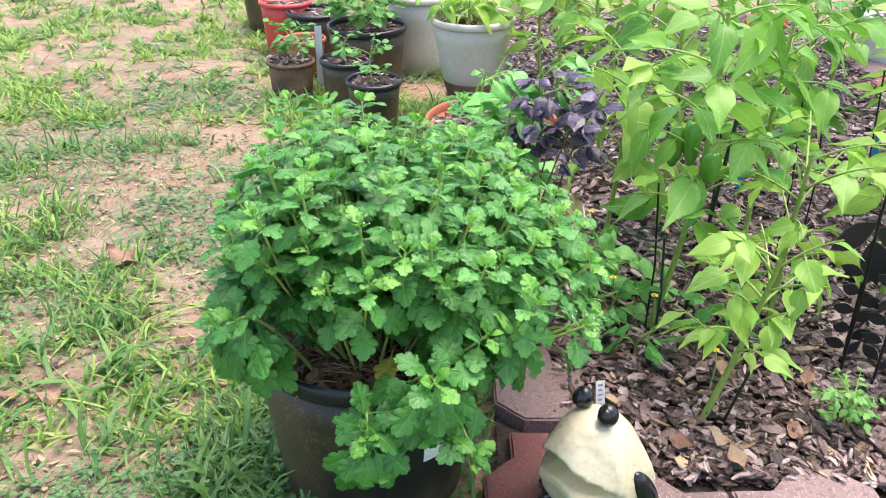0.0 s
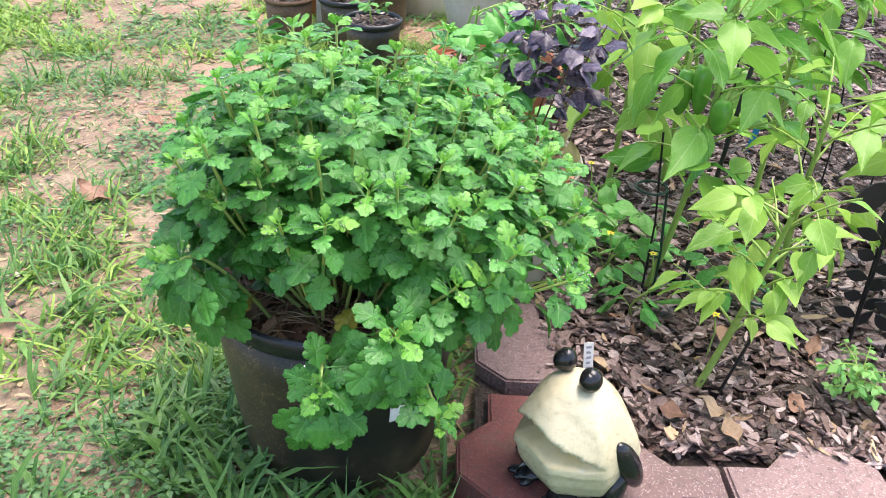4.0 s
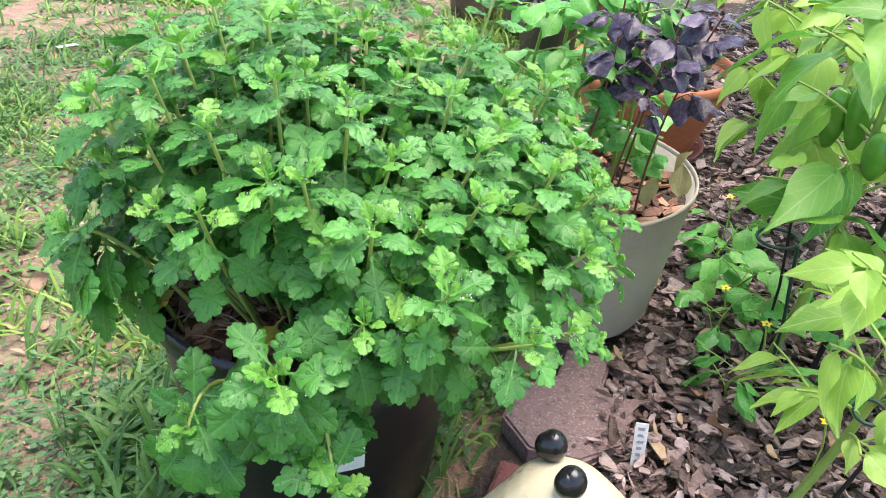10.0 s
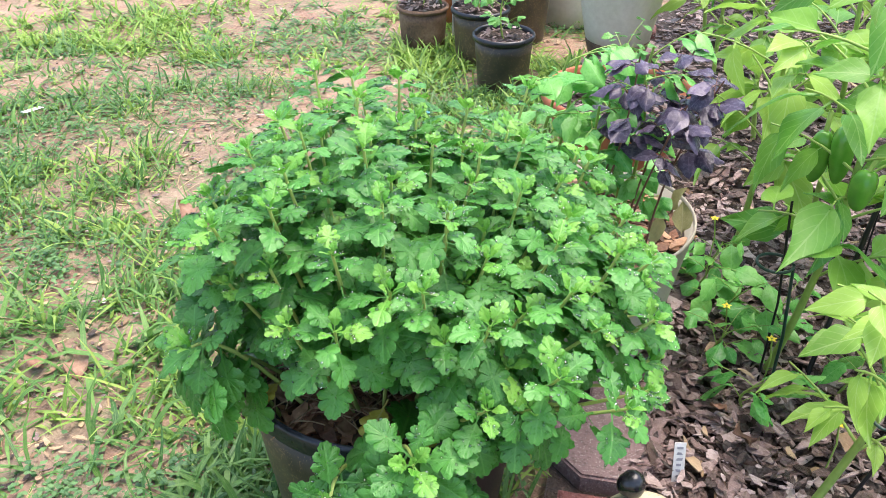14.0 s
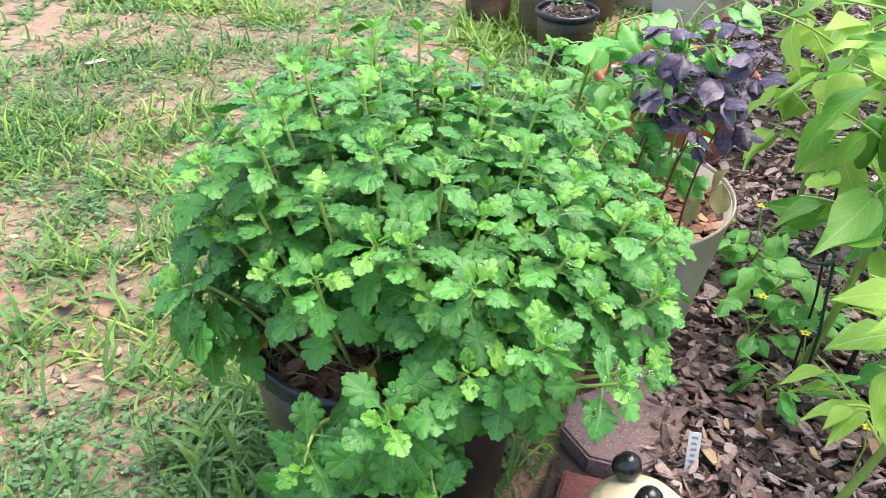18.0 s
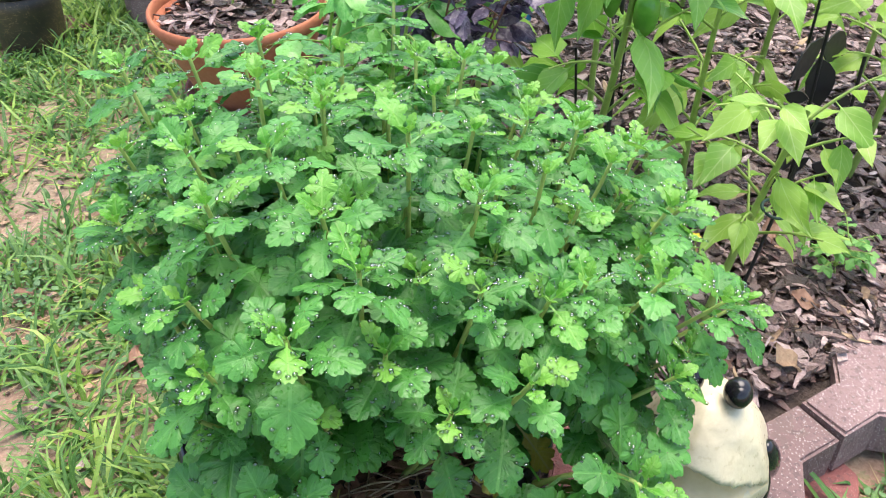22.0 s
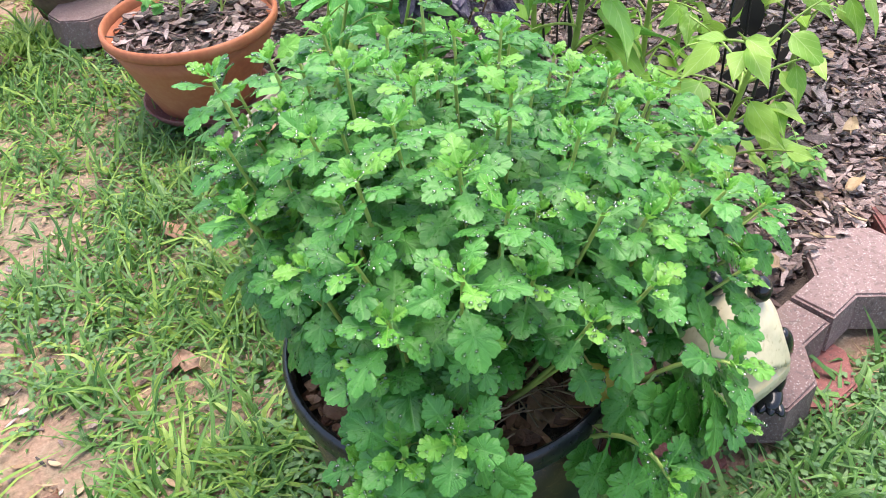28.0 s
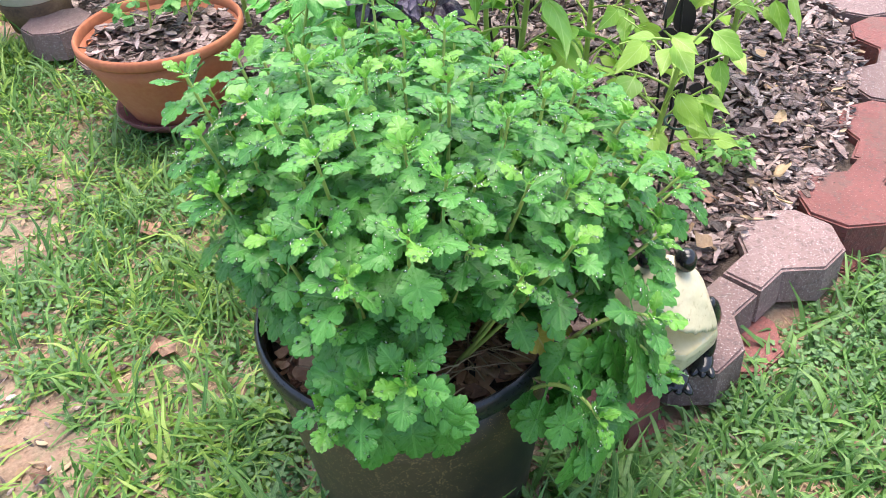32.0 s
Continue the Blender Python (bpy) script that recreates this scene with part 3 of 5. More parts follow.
for row in ((0.148, 0.9, 92, True, 0.024, (1, 1)), (0.272, 0.872, 3, False, 0.028, (1, 0)), (0.523, 0.886, 184, False, 0.028, (0, -1)), (0.665, 0.88, 8, True, 0.026, (0, 0)),
            (0.893, 0.948, 200, True, 0.024, (0, 0)), (1.025, 1.005, 24, False, 0.024, (0, 0)), (1.2, 1.1, 215, True, 0.024, (0, 0)), (1.295, 1.21, 60, False, 0.024, (0, 0)),
            (1.37, 1.42, 262, True, 0.024, (0, 0)), (1.37, 1.58, 88, False, 0.024, (0, 0)), (1.37, 1.83, 270, True, 0.024, (0, 0)), (1.37, 2.0, 90, True, 0.024, (0, 0)),
            (1.37, 2.25, 268, False, 0.024, (0, 0)), (1.36, 2.42, 92, True, 0.024, (0, 0)), (1.35, 2.67, 272, True, 0.024, (0, 0)), (1.35, 2.84, 92, False, 0.024, (0, 0)),
            (0.165, 1.11, 92, False, 0.028, (0, 1)), (0.14, 1.362, 270, False, 0.026, (0, 0)), (0.13, 1.51, 90, True, 0.026, (0, 0)), (0.125, 1.765, 270, False, 0.026, (0, 0)),
            (0.115, 1.92, 88, True, 0.026, (0, 0)), (0.11, 2.18, 272, False, 0.026, (0, 0)), (0.105, 2.33, 90, True, 0.026, (0, 0)), (0.1, 2.59, 270, False, 0.028, (0, 0)),
            (0.085, 2.74, 90, True, 0.028, (0, 0)), (0.07, 2.99, 270, True, 0.028, (0, 0)), (0.06, 2.3, 95, False, 0.075, (1, 2))):
    paver(*row)
for x, y, turn in ((0.15, 0.888, 5), (0.36, 0.862, 180), (0.62, 0.884, 180), (0.155, 1.03, 90), (0.14, 1.24, 270), (0.125, 1.44, 90), (0.12, 1.66, 270), (0.115, 1.84, 90)):
    paver(x, y, turn, True, -0.032)


# ---- pots ----
def ring_mesh(r0, r1, z0, z1, n=56, lip=0.004):
    """A rounded band, open below."""
    return lathe(((r1, z0), (r0 + lip * 0.3, z0), (r0 + lip, z0 + lip), (r0 + lip, z1 - lip), (r0, z1), (r1 + lip, z1), (r1, z1 - lip), (r1, z0)), n)


def soil_disc(r, z, seed, bumpy=0.012):
    n, m = 40, 9
    v, f = [], []
    for i in range(m):
        for j in range(n):
            a, q = 2 * math.pi * j / n, r * (i + 0.001) / (m - 1)
            x, y = q * math.cos(a), q * math.sin(a)
            v.append((x, y, z + bumpy * noise.noise((x * 18 + seed, y * 18, seed))))
    for i in range(m - 1):
        for j in range(n):
            f.append((i * n + j, (i + 1) * n + j, (i + 1) * n + (j + 1) % n, i * n + (j + 1) % n))
    return quads("soil", v, f)


def disc_place(r, z):
    def pick(q):
        a, s = q.uniform(0, 2 * math.pi), r * math.sqrt(q.random())
        return s * math.cos(a), s * math.sin(a), z
    return pick


def plain_pot(name, x, y, z, r_base, r_top, h, mat, rim_mat, label, soil, rim=0.022, chip_mat=None, n_chips=160, turn=0.0, chip=0.02, seed=0, ribs=0):
    pot = thing(name, pose(x, y, z, 0, 0, turn), label, "plant pot", "plant pots")
    wall = [(0.001, 0.0), (r_base - 0.004, 0.0), (r_base, 0.004)]
    top = h - rim
    steps = max(4, ribs)
    for k in range(1, steps + 1):
        s = k / steps
        rr = r_base + (r_top - 0.006 - r_base) * s
        wall.append((rr, 0.004 + (top - 0.004) * s))
        if ribs:
            wall.append((rr + 0.0012, 0.004 + (top - 0.004) * (s - 0.5 / steps)))
    if ribs:
        wall = wall[:3] + sorted(wall[3:], key=lambda q: q[1])
    wall += [(r_top - 0.009, top), (r_base - 0.003, 0.01), (0.001, 0.01)]
    part("body", lathe(wall, 56), mat, pot)
    part("rim", ring_mesh(r_top - 0.004, r_top - (0.008 if rim > 0.01 else 0.006), top, h, 56, 0.004 if rim > 0.01 else 0.0016), rim_mat, pot)
    rs = r_base + (r_top - r_base) * soil / h - 0.008
    part("soil", soil_disc(rs, soil, seed), M_SOIL, pot, "dark damp potting soil")
    if n_chips:
        part("mulch", chips(n_chips, disc_place(rs * 0.96, soil + 0.003), chip, seed + 5, 0.012), chip_mat or M_BARK, pot, "bark chips on the soil")["kind"] = "stuff"
    return pot


MX, MY = -0.07, 0.967
mum_pot = plain_pot("nursery_pot", MX, MY, -0.006, 0.118, 0.15, 0.246, M_BLACK, M_BLACK_RIM, "large black plastic nursery pot speckled with dried mud on the lawn", 0.214, 0.024, M_LITTER, 520, seed=1)
part("mulch", chips(150, disc_place(0.125, 0.217), 0.03, 71, 0.016), M_LITTER, mum_pot, "red-brown bark and leaf litter")["kind"] = "stuff"
sr = random.Random(77)
straw = Pile()
for k in range(110):
    x, y, _ = disc_place(0.12, 0)(sr)
    a, l = sr.uniform(0, 6.283), sr.uniform(0.02, 0.05)
    c = Vector((x, y, 0.225 + 0.01 * sr.random()))
    e = Vector((math.cos(a) * l, math.sin(a) * l, sr.uniform(-0.006, 0.012)))
    straw.add(*tube(bezier(c - e, c + Vector((0, 0, 0.01)), c + e, 5), 0.0008, 4))
part("straw", straw.mesh("straw"), M_STRAWCHIP, mum_pot, "thin dry straw on the soil")["kind"] = "stuff"
la = radians(-50)
for k, hh in enumerate((0.085,)):
    v, n = [], 7
    for i in range(2):
        for j in range(n):
            a = la + (j / (n - 1) - 0.5) * 0.24
            zz = 0.115 + hh * i
            rr = 0.1185 + 0.026 * zz / 0.222 + 0.0012
            v.append((rr * math.cos(a), rr * math.sin(a), zz))
    part("label", quads("label", v, [(j, j + 1, n + j + 1, n + j) for j in range(n - 1)]), M_WHITE, mum_pot, "plain white paper label")

beige = plain_pot("planter", 0.09, 1.342, 0.027, 0.116, 0.157, 0.19, M_BEIGE, M_BEIGE, "ribbed beige plastic planter standing on the edging pavers", 0.16, 0.006, M_LITTER, 420, seed=2, ribs=26, chip=0.03)
bowl = plain_pot("terracotta_bowl", 0.105, 1.872, 0.03, 0.085, 0.145, 0.155, M_TERRA, M_TERRA, "wide orange terracotta bowl filled with bark on the edging", 0.13, 0.02, None, 300, seed=3, chip=0.026)
part("saucer", lathe(((0.001, -0.002), (0.1, -0.002), (0.11, 0.014), (0.106, 0.014), (0.096, 0.003), (0.001, 0.003)), 48), M_PAVER_RED, bowl, "brown clay saucer")
plain_pot("small_pot", -0.193, 2.3, 0.0, 0.06, 0.075, 0.134, M_BLACK, M_BLACK_RIM, "small black nursery pot with a young seedling", 0.118, 0.014, None, 90, seed=4, chip=0.016)
plain_pot("small_pot", -0.285, 2.47, 0.0, 0.062, 0.076, 0.14, M_BLACK, M_BLACK_RIM, "black nursery pot tucked behind a smaller one", 0.13, 0.014, None, 80, seed=5, chip=0.016)
plain_pot("small_pot", -0.455, 2.535, 0.0, 0.058, 0.07, 0.115, M_MUD, M_MUD, "mud-stained black nursery pot with a bushy seedling", 0.11, 0.012, None, 90, seed=6, chip=0.016)
plain_pot("nursery_pot", -0.245, 2.66, 0.0, 0.098, 0.119, 0.19, M_BLACK, M_BLACK_RIM, "large black nursery pot with a white sticker and a leafy herb", 0.16, 0.02, None, 100, seed=7)
cream = plain_pot("planter", 0.065, 2.42, 0.1, 0.078, 0.114, 0.175, M_CREAM_POT, M_CREAM_POT, "worn cream self-watering planter with a dark side hole", 0.145, 0.02, M_STRAWCHIP, 160, seed=8)
part("saucer", lathe(((0.001, -0.068), (0.062, -0.068), (0.07, -0.03), (0.078, -0.002), (0.074, 0.003), (0.001, 0.003)), 40), M_MUD, cream, "muddy brown foot")
plain_pot("bucket", -0.09, 2.86, 0.0, 0.095, 0.115, 0.24, M_CREAM_POT, M_CREAM_POT, "whitish plastic bucket standing on the lawn", 0.2, 0.02, None, 60, seed=9)


# ---- chrysanthemum ----
def canopy(x, y):
    """Height of the bush over the plan."""
    dx, dy = abs((x + 0.005) / 0.212), abs((y - 0.965) / 0.205)
    s = 1 - dx ** 3.4 - dy ** 3.4
    return None if s <= 0.02 else 0.3 + 0.185 * s ** 0.3 - 0.3 * (x + 0.06) + 0.06 * (y - 0.95)


KEY_TIPS = [(-.095, .904, .458), (-.031, .863, .47), (-.138, .887, .424), (-.057, .815, .447), (-.012, .816, .419), (-.046, .78, .402), (.088, .854, .387), (.105, .917, .418),
            (.148, .88, .365), (.065, .964, .439), (-.057, .9, .498), (-.105, 1.024, .487), (-.083, 1.089, .484), (-.166, .978, .478), (-.113, .819, .423), (.156, .949, .398),
            (.193, .926, .349), (.094, 1.013, .427), (.042, 1.13, .47), (-.177, 1.099, .48), (-.179, 1.0, .442), (-.206, .965, .393), (-.128, .936, .49), (-.121, .916, .446),
            (.014, .817, .422), (.081, .83, .35), (.052, .88, .42), (.02, .875, .461), (-.076, .854, .437), (-.158, .83, .394), (.055, 1.037, .457), (-.198, .911, .357), (.072, .79, .338), (.104, .812, .326)]
# sprigs that hang over the rim: tip and how large their leaves are
HANGING = [((-.191, .808, .338), 1.05), ((-.216, .833, .318), 1.0), ((-.226, .865, .285), 0.9), ((-.05, .742, .24), 1.1), ((.062, .757, .196), 1.0), ((.022, .752, .302), 1.1),
           ((.0, .762, .23), 0.95), ((.035, .77, .22), 1.0), ((-.03, .757, .185), 0.9)]
mr = random.Random(21)
tips = [(p, 0) for p in KEY_TIPS] + HANGING
tries = 0
while len(tips) < 128 and tries < 9000:
    tries += 1
    x, y = mr.uniform(-0.22, 0.21), mr.uniform(0.79, 1.17)
    z = canopy(x, y)
    if z is None:
        continue
    z -= 0.008 + mr.random() ** 1.6 * 0.06
    if z < 0.3 and x > 0.08 and y < 0.93:
        continue
    if all((Vector((x, y, z)) - Vector(q)).length > 0.041 for q, _ in tips):
        tips.append(((x, y, z), 0))
for k in range(26):
    a = radians(mr.uniform(-40, 175))
    if a < 0.05:
        mr.uniform(0, 1)
        continue
    q = mr.uniform(0.8, 0.97)
    x, y = -0.005 + 0.2 * q * math.cos(a), 0.97 + 0.19 * q * math.sin(a)
    tips.append(((x, y, mr.uniform(0.335, 0.395) - 0.12 * x), 0))

mum = thing("chrysanthemum", pose(MX, MY, 0.19), "bushy green chrysanthemum wet with rain, growing in a black pot", "plant")
MM = Matrix.Translation((-MX, -MY, -0.19))
mum_mesh = [leaf_meshes(s, "leaf", m) for s, m in ((MUM_LEAVES, M_MUM), (MUM_LEAVES, M_MUM_MID), (BUD_LEAVES + MUM_LEAVES, M_MUM_NEW))]
rest = [Pile(), Pile(), Pile()]
stems = Pile()
ico = bmesh.new()
bmesh.ops.create_icosphere(ico, subdivisions=1, radius=1.0)
ICO_V = np.array([v.co[:] for v in ico.verts])
ICO_F = np.array([[v.index for v in f.verts] for f in ico.faces])
ico.free()
drop_v, drop_f, drop_n = [], [], 0
single = 0
for k, (tip, hang) in enumerate(tips):
    tipv = Vector(tip)
    flat = Vector((tip[0] - MX, tip[1] - MY, 0))
    spread_ = 0.55 if hang else 0.35
    root = Vector((MX + spread_ * flat.x + mr.gauss(0, 0.012), MY + spread_ * flat.y + mr.gauss(0, 0.012), 0.195))
    mid = root.lerp(tipv, 0.55) + Vector((flat.x * 0.12, flat.y * 0.12, 0.02))
    if hang:
        mid = Vector((MX + flat.x * 0.84, MY + flat.y * 0.84, max(0.285, tip[2] + 0.01)))
    line = bezier(root, mid, tipv, 12)
    sv, sf = tube(line, np.linspace(0.0025, 0.0014, 12), 5)
    stems.add(sv - np.array((MX, MY, 0.19)), sf)
    length = max(0.08, (tipv - root).length)
    away = flat.normalized() if flat.length > 0.01 else Vector((1, 0, 0))
    axis_up = (Vector(line[-1] - line[-3]).normalized() + Vector((mr.gauss(0, 0.12), mr.gauss(0, 0.12), 0.3))).normalized()
    if hang:
        axis_up = (away * 0.75 + Vector((0, 0, 0.75))).normalized()
    side_up = (axis_up + Vector((0, 0, 0.6))).normalized()
    t1 = axis_up.cross(Vector((0.3, 0.2, 0.9))).normalized()
    t2 = axis_up.cross(t1)
    phi = mr.uniform(0, 6.28)
    grow = mr.uniform(0.84, 1.08) * (1.12 * hang if hang else 1.0)
    count = 12 + int(length / 0.014) if not hang else 21
    for i in range(count):
        phi += 2.4 + mr.gauss(0, 0.18)
        if i < 4:
            drop, size, lift, tone = 0.0008 * i, (0.011, 0.014, 0.0175, 0.0215)[i], (2.4, 1.6, 1.2, 0.85)[i], 2
        elif i < 9:
            drop, size, lift, tone = 0.004 + 0.0035 * (i - 4), 0.028 + 0.0024 * (i - 4), 0.55 - 0.09 * (i - 4), (2 if i == 4 else 1)
        else:
            drop, size, lift, tone = 0.026 + 0.0125 * (i - 9), 0.0405 + 0.0022 * min(4, i - 9), 0.1 - 0.07 * (i - 9), (1 if i < 11 else 0)
        if hang and i >= 9:
            drop, tone = 0.022 + 0.0105 * (i - 9), (1 if i < 13 else 0)
            size = min(0.047, 0.037 + 0.002 * (i - 9))
        s = 1 - drop * (1.0 if not hang else 0.9) / length
        if s < 0.25:
            break
        fl = s * 11
        a0 = min(10, int(fl))
        at = Vector(line[a0]).lerp(Vector(line[a0 + 1]), fl - a0)
        size *= grow * mr.uniform(0.86, 1.14)
        turn_ = math.degrees(math.atan2(at.y - 0.975, at.x - 0.005))
        open_side = turn_ > 140 or turn_ < -75
        floor_ = 0.278 + 0.2 * max(0.0, at.x - 0.06) + (0.012 if open_side else 0.0) + (0.045 if at.y < 0.89 and -0.14 < at.x < 0.01 else 0.0)
        if not hang and i > 8 and at.z < floor_ and not (tip[0] > 0.05 and tip[1] < 0.84 and at.z > 0.262):
            continue
        out = (t1 * math.cos(phi) + t2 * math.sin(phi)).normalized()
        d = out + side_up * max(-0.4, lift) + away * 0.15 + Vector((0, 0, -0.15 if i > 8 else 0))
        if hang and i >= 9 and i % 2:
            d = out * 0.8 + away * 0.55 + Vector((0, 0, -0.75))
            if (at + d.normalized() * size - Vector((MX, MY, at.z))).length < 0.152 and at.z < 0.29:
                continue
        m = MM @ aim(at, d, side_up if not (hang and i >= 9 and i % 2) else away + Vector((0, 0, 0.7)), mr.gauss(0, 0.25), size)
        if tone == 2:
            shapes_, shape = BUD_LEAVES + MUM_LEAVES, (mr.randrange(3) if i < 4 else 3 + mr.randrange(6))
        else:
            shapes_, shape = MUM_LEAVES, mr.randrange(6)
        if at.y < 0.93 and 2 < i < 12 and single < 270 and mr.random() < 0.85:
            part("leaf", mum_mesh[tone][shape], None, mum, "", m)
            single += 1
        else:
            v, f, u = shapes_[shape]
            rest[tone].add(moved(v, m), f, u)
        if 3 <= i < 14:
            v = shapes_[shape][0]
            n = m.to_3x3() @ Vector((0, 0, 1))
            n.normalize()
            for _ in range(mr.choice((6, 10, 14, 18))):
                q = moved(v[[mr.randrange(96, 384)]], m)[0]
                rad = mr.choice((0.0006, 0.0008, 0.0011, 0.0015))
                drop_v.append(ICO_V * np.array((rad, rad, rad * 0.7)) + q + np.array(n) * rad * 0.35)
                drop_f.append(ICO_F + drop_n)
                drop_n += len(ICO_V)
    if hang >= 1.05:
        lat = away.cross(Vector((0, 0, 1)))
        for j, c in enumerate((-0.85, -0.4, 0.0, 0.4, 0.85, -0.6, 0.15, 0.65)):
            low = j > 4
            at = tipv - away * (0.016 if low else 0.01) - Vector((0, 0, 0.04 if low else 0.018)) + lat * 0.012 * c
            d = away * mr.uniform(0.3, 0.5) + lat * c + Vector((0, 0, -1.0 if low else -0.6))
            m = MM @ aim(at, d, away + Vector((0, 0, 0.6)), mr.gauss(0, 0.2), mr.uniform(0.04, 0.05) * (1.2 if tip[0] < -0.1 else 1.0))
            part("leaf", mum_mesh[0 if low else 1][mr.randrange(6)], None, mum, "", m)
for tone, (mat_, lab) in enumerate(((M_MUM, "dark green lobed leaves"), (M_MUM_MID, "mid green lobed leaves"), (M_MUM_NEW, "yellow-green young shoot leaves"))):
    me = rest[tone].mesh("foliage")
    part("foliage", me, mat_, mum, lab)["kind"] = "stuff"
part("stem", stems.mesh("stem"), M_STEM, mum, "pale green branching stems")["kind"] = "stuff"
part("dew", quads("dew", np.concatenate(drop_v), np.concatenate(drop_f)), M_WATER, mum, "clear raindrops on the leaves")["kind"] = "stuff"
old_mesh = leaf_meshes(MUM_LEAVES[:3], "old_leaf", M_MUM_OLD)
for k, (p, d, size) in enumerate((((-0.03, 0.852, 0.275), (-0.2, -0.9, -0.25), 0.045), ((0.0, 0.86, 0.262), (0.2, -0.8, -0.4), 0.04), ((-0.135, 0.862, 0.27), (-0.6, -0.7, -0.4), 0.034))):
    part("old_leaf", old_mesh[k], None, mum, "yellowing lower leaf", MM @ aim(p, d, (0, -0.3, 1), 0.2, size))
v, f, u = blade(OVAL_EDGE, 5, 0.5, -0.5, 0.08, 0.4, 0, 97)
part("dead_leaf", quads("dead_leaf", v * 0.032, f, u), M_STRAWCHIP, mum, "curled dry tan leaf", MM @ aim((-0.192, 0.905, 0.325), (0.1, -0.3, -1), (-1, -0.3, 0.2), 0.4, 1.0))


# ---- frog ----
def frog():
    """Squat glazed garden frog, head up, facing the lawn corner. Local +x is forward."""
    bm = bmesh.new()

    def blob(center, radii, turn=(0, 0, 0), seg=24, mat=0, shape=None, sub=3):
        r = bmesh.ops.create_icosphere(bm, subdivisions=sub, radius=1.0)
        m = pose(*center, *turn)
        for v in r["verts"]:
            c = v.co.copy()
            if shape:
                c = shape(c)
            v.co = m @ Vector((c.x * radii[0], c.y * radii[1], c.z * radii[2]))
        for f in {f for v in r["verts"] for f in v.link_faces}:
            f.material_index = mat
            f.smooth = True

    prof = ((0.0, 0.046), (0.006, 0.054), (0.02, 0.067), (0.036, 0.0755), (0.052, 0.0775), (0.07, 0.0735), (0.088, 0.065), (0.104, 0.0545), (0.118, 0.043), (0.128, 0.031), (0.134, 0.017), (0.1365, 0.0005))
    pz, pr = np.array([p[0] for p in prof]), np.array([p[1] for p in prof])
    rows, cols = 64, 80
    grid = []
    for i in range(rows):
        z = 0.1365 * (1 - (1 - i / (rows - 1)) ** 1.15)
        ring = []
        for j in range(cols):
            a = 2 * math.pi * j / cols - math.pi
            r = float(np.interp(z, pz, pr))
            facet = math.cos(math.pi / 7) / math.cos(((a + math.pi / 7) % (2 * math.pi / 7)) - math.pi / 7)
            k = min(1.0, max(0.0, (0.118 - z) / 0.03))
            r *= 1 + (facet - 1) * 0.9 * k
            front = abs(a) / 1.35
            if front < 1:
                lip = 0.103 - 0.043 * front ** 1.3
                gap = 0.032 * (1 - front ** 1.6)
                if lip <= z < lip + 0.03:
                    r += 0.013 * (1 - front ** 2) * (1 - (z - lip) / 0.03)
                elif lip - gap < z < lip:
                    s = (lip - z) / max(gap, 1e-4)
                    r -= (0.022 * math.sin(math.pi * min(1, 0.15 + 0.85 * s))) * (1 - front ** 3)
                elif lip - gap - 0.012 < z <= lip - gap:
                    r += 0.004 * (1 - front ** 2)
            ring.append(bm.verts.new((0.026 * (z / 0.1365) ** 1.3 + r * math.cos(a), 0.93 * r * math.sin(a), z)))
        grid.append(ring)
    for i in range(rows - 1):
        for j in range(cols):
            f = bm.faces.new((grid[i][j], grid[i][(j + 1) % cols], grid[i + 1][(j + 1) % cols], grid[i + 1][j]))
            f.smooth = True
            front = abs(2 * math.pi * (j + 0.5) / cols - math.pi) / 1.35
            lip = 0.103 - 0.043 * min(1.0, front) ** 1.3
            if front < 1 and lip - 0.036 * (1 - front ** 1.6) < grid[i][j].co.z < lip - 0.002:
                f.material_index = 2
    for s in (-1, 1):
        blob((0.023, s * 0.0215, 0.144), (0.013, 0.013, 0.013), mat=1)
        blob((0.0275, s * 0.0225, 0.1445), (0.0108, 0.0108, 0.0108), mat=1)
        # forelegs with flat webbed feet
        blob((0.036, s * 0.024, 0.02), (0.014, 0.013, 0.02), (0, -24, s * 16), mat=1)
        blob((0.048, s * 0.026, 0.0075), (0.024, 0.017, 0.0075), (0, 10, s * 14), mat=1)
        for w in (-1, 0, 1):
            blob((0.061, s * 0.029 + w * 0.0095, 0.0042), (0.015, 0.0075, 0.0042), (0, 6, s * 14 + w * 22), mat=1, sub=2)
        # folded hind legs
        blob((-0.014, s * 0.0635, 0.05), (0.015, 0.0115, 0.036), (s * 12, 30, s * 6), mat=1)
        blob((0.0, s * 0.063, 0.022), (0.013, 0.0105, 0.024), (0, -32, s * 2), mat=1)
        blob((0.014, s * 0.058, 0.007), (0.024, 0.014, 0.007), (0, 4, s * 4), mat=1)
        for w in (-1, 0, 1):
            blob((0.03, s * 0.059 + w * 0.008, 0.004), (0.013, 0.0065, 0.004), (0, 6, w * 22), mat=1, sub=2)
    me = from_bm("garden_frog", bm, True)
    for mm in (M_CREAM, M_GLOSS, M_OLIVE):
        me.materials.append(mm)
    ob = new("garden_frog", me)
    ob.matrix_world = pose(0.223, 0.88, 0.0275, 0, 0, 216) @ Matrix.Diagonal((0.96, 0.96, 1.13, 1))
    return tagged(ob, "glazed cream garden frog figure with black feet on the paver corner", "garden ornament")


frog()


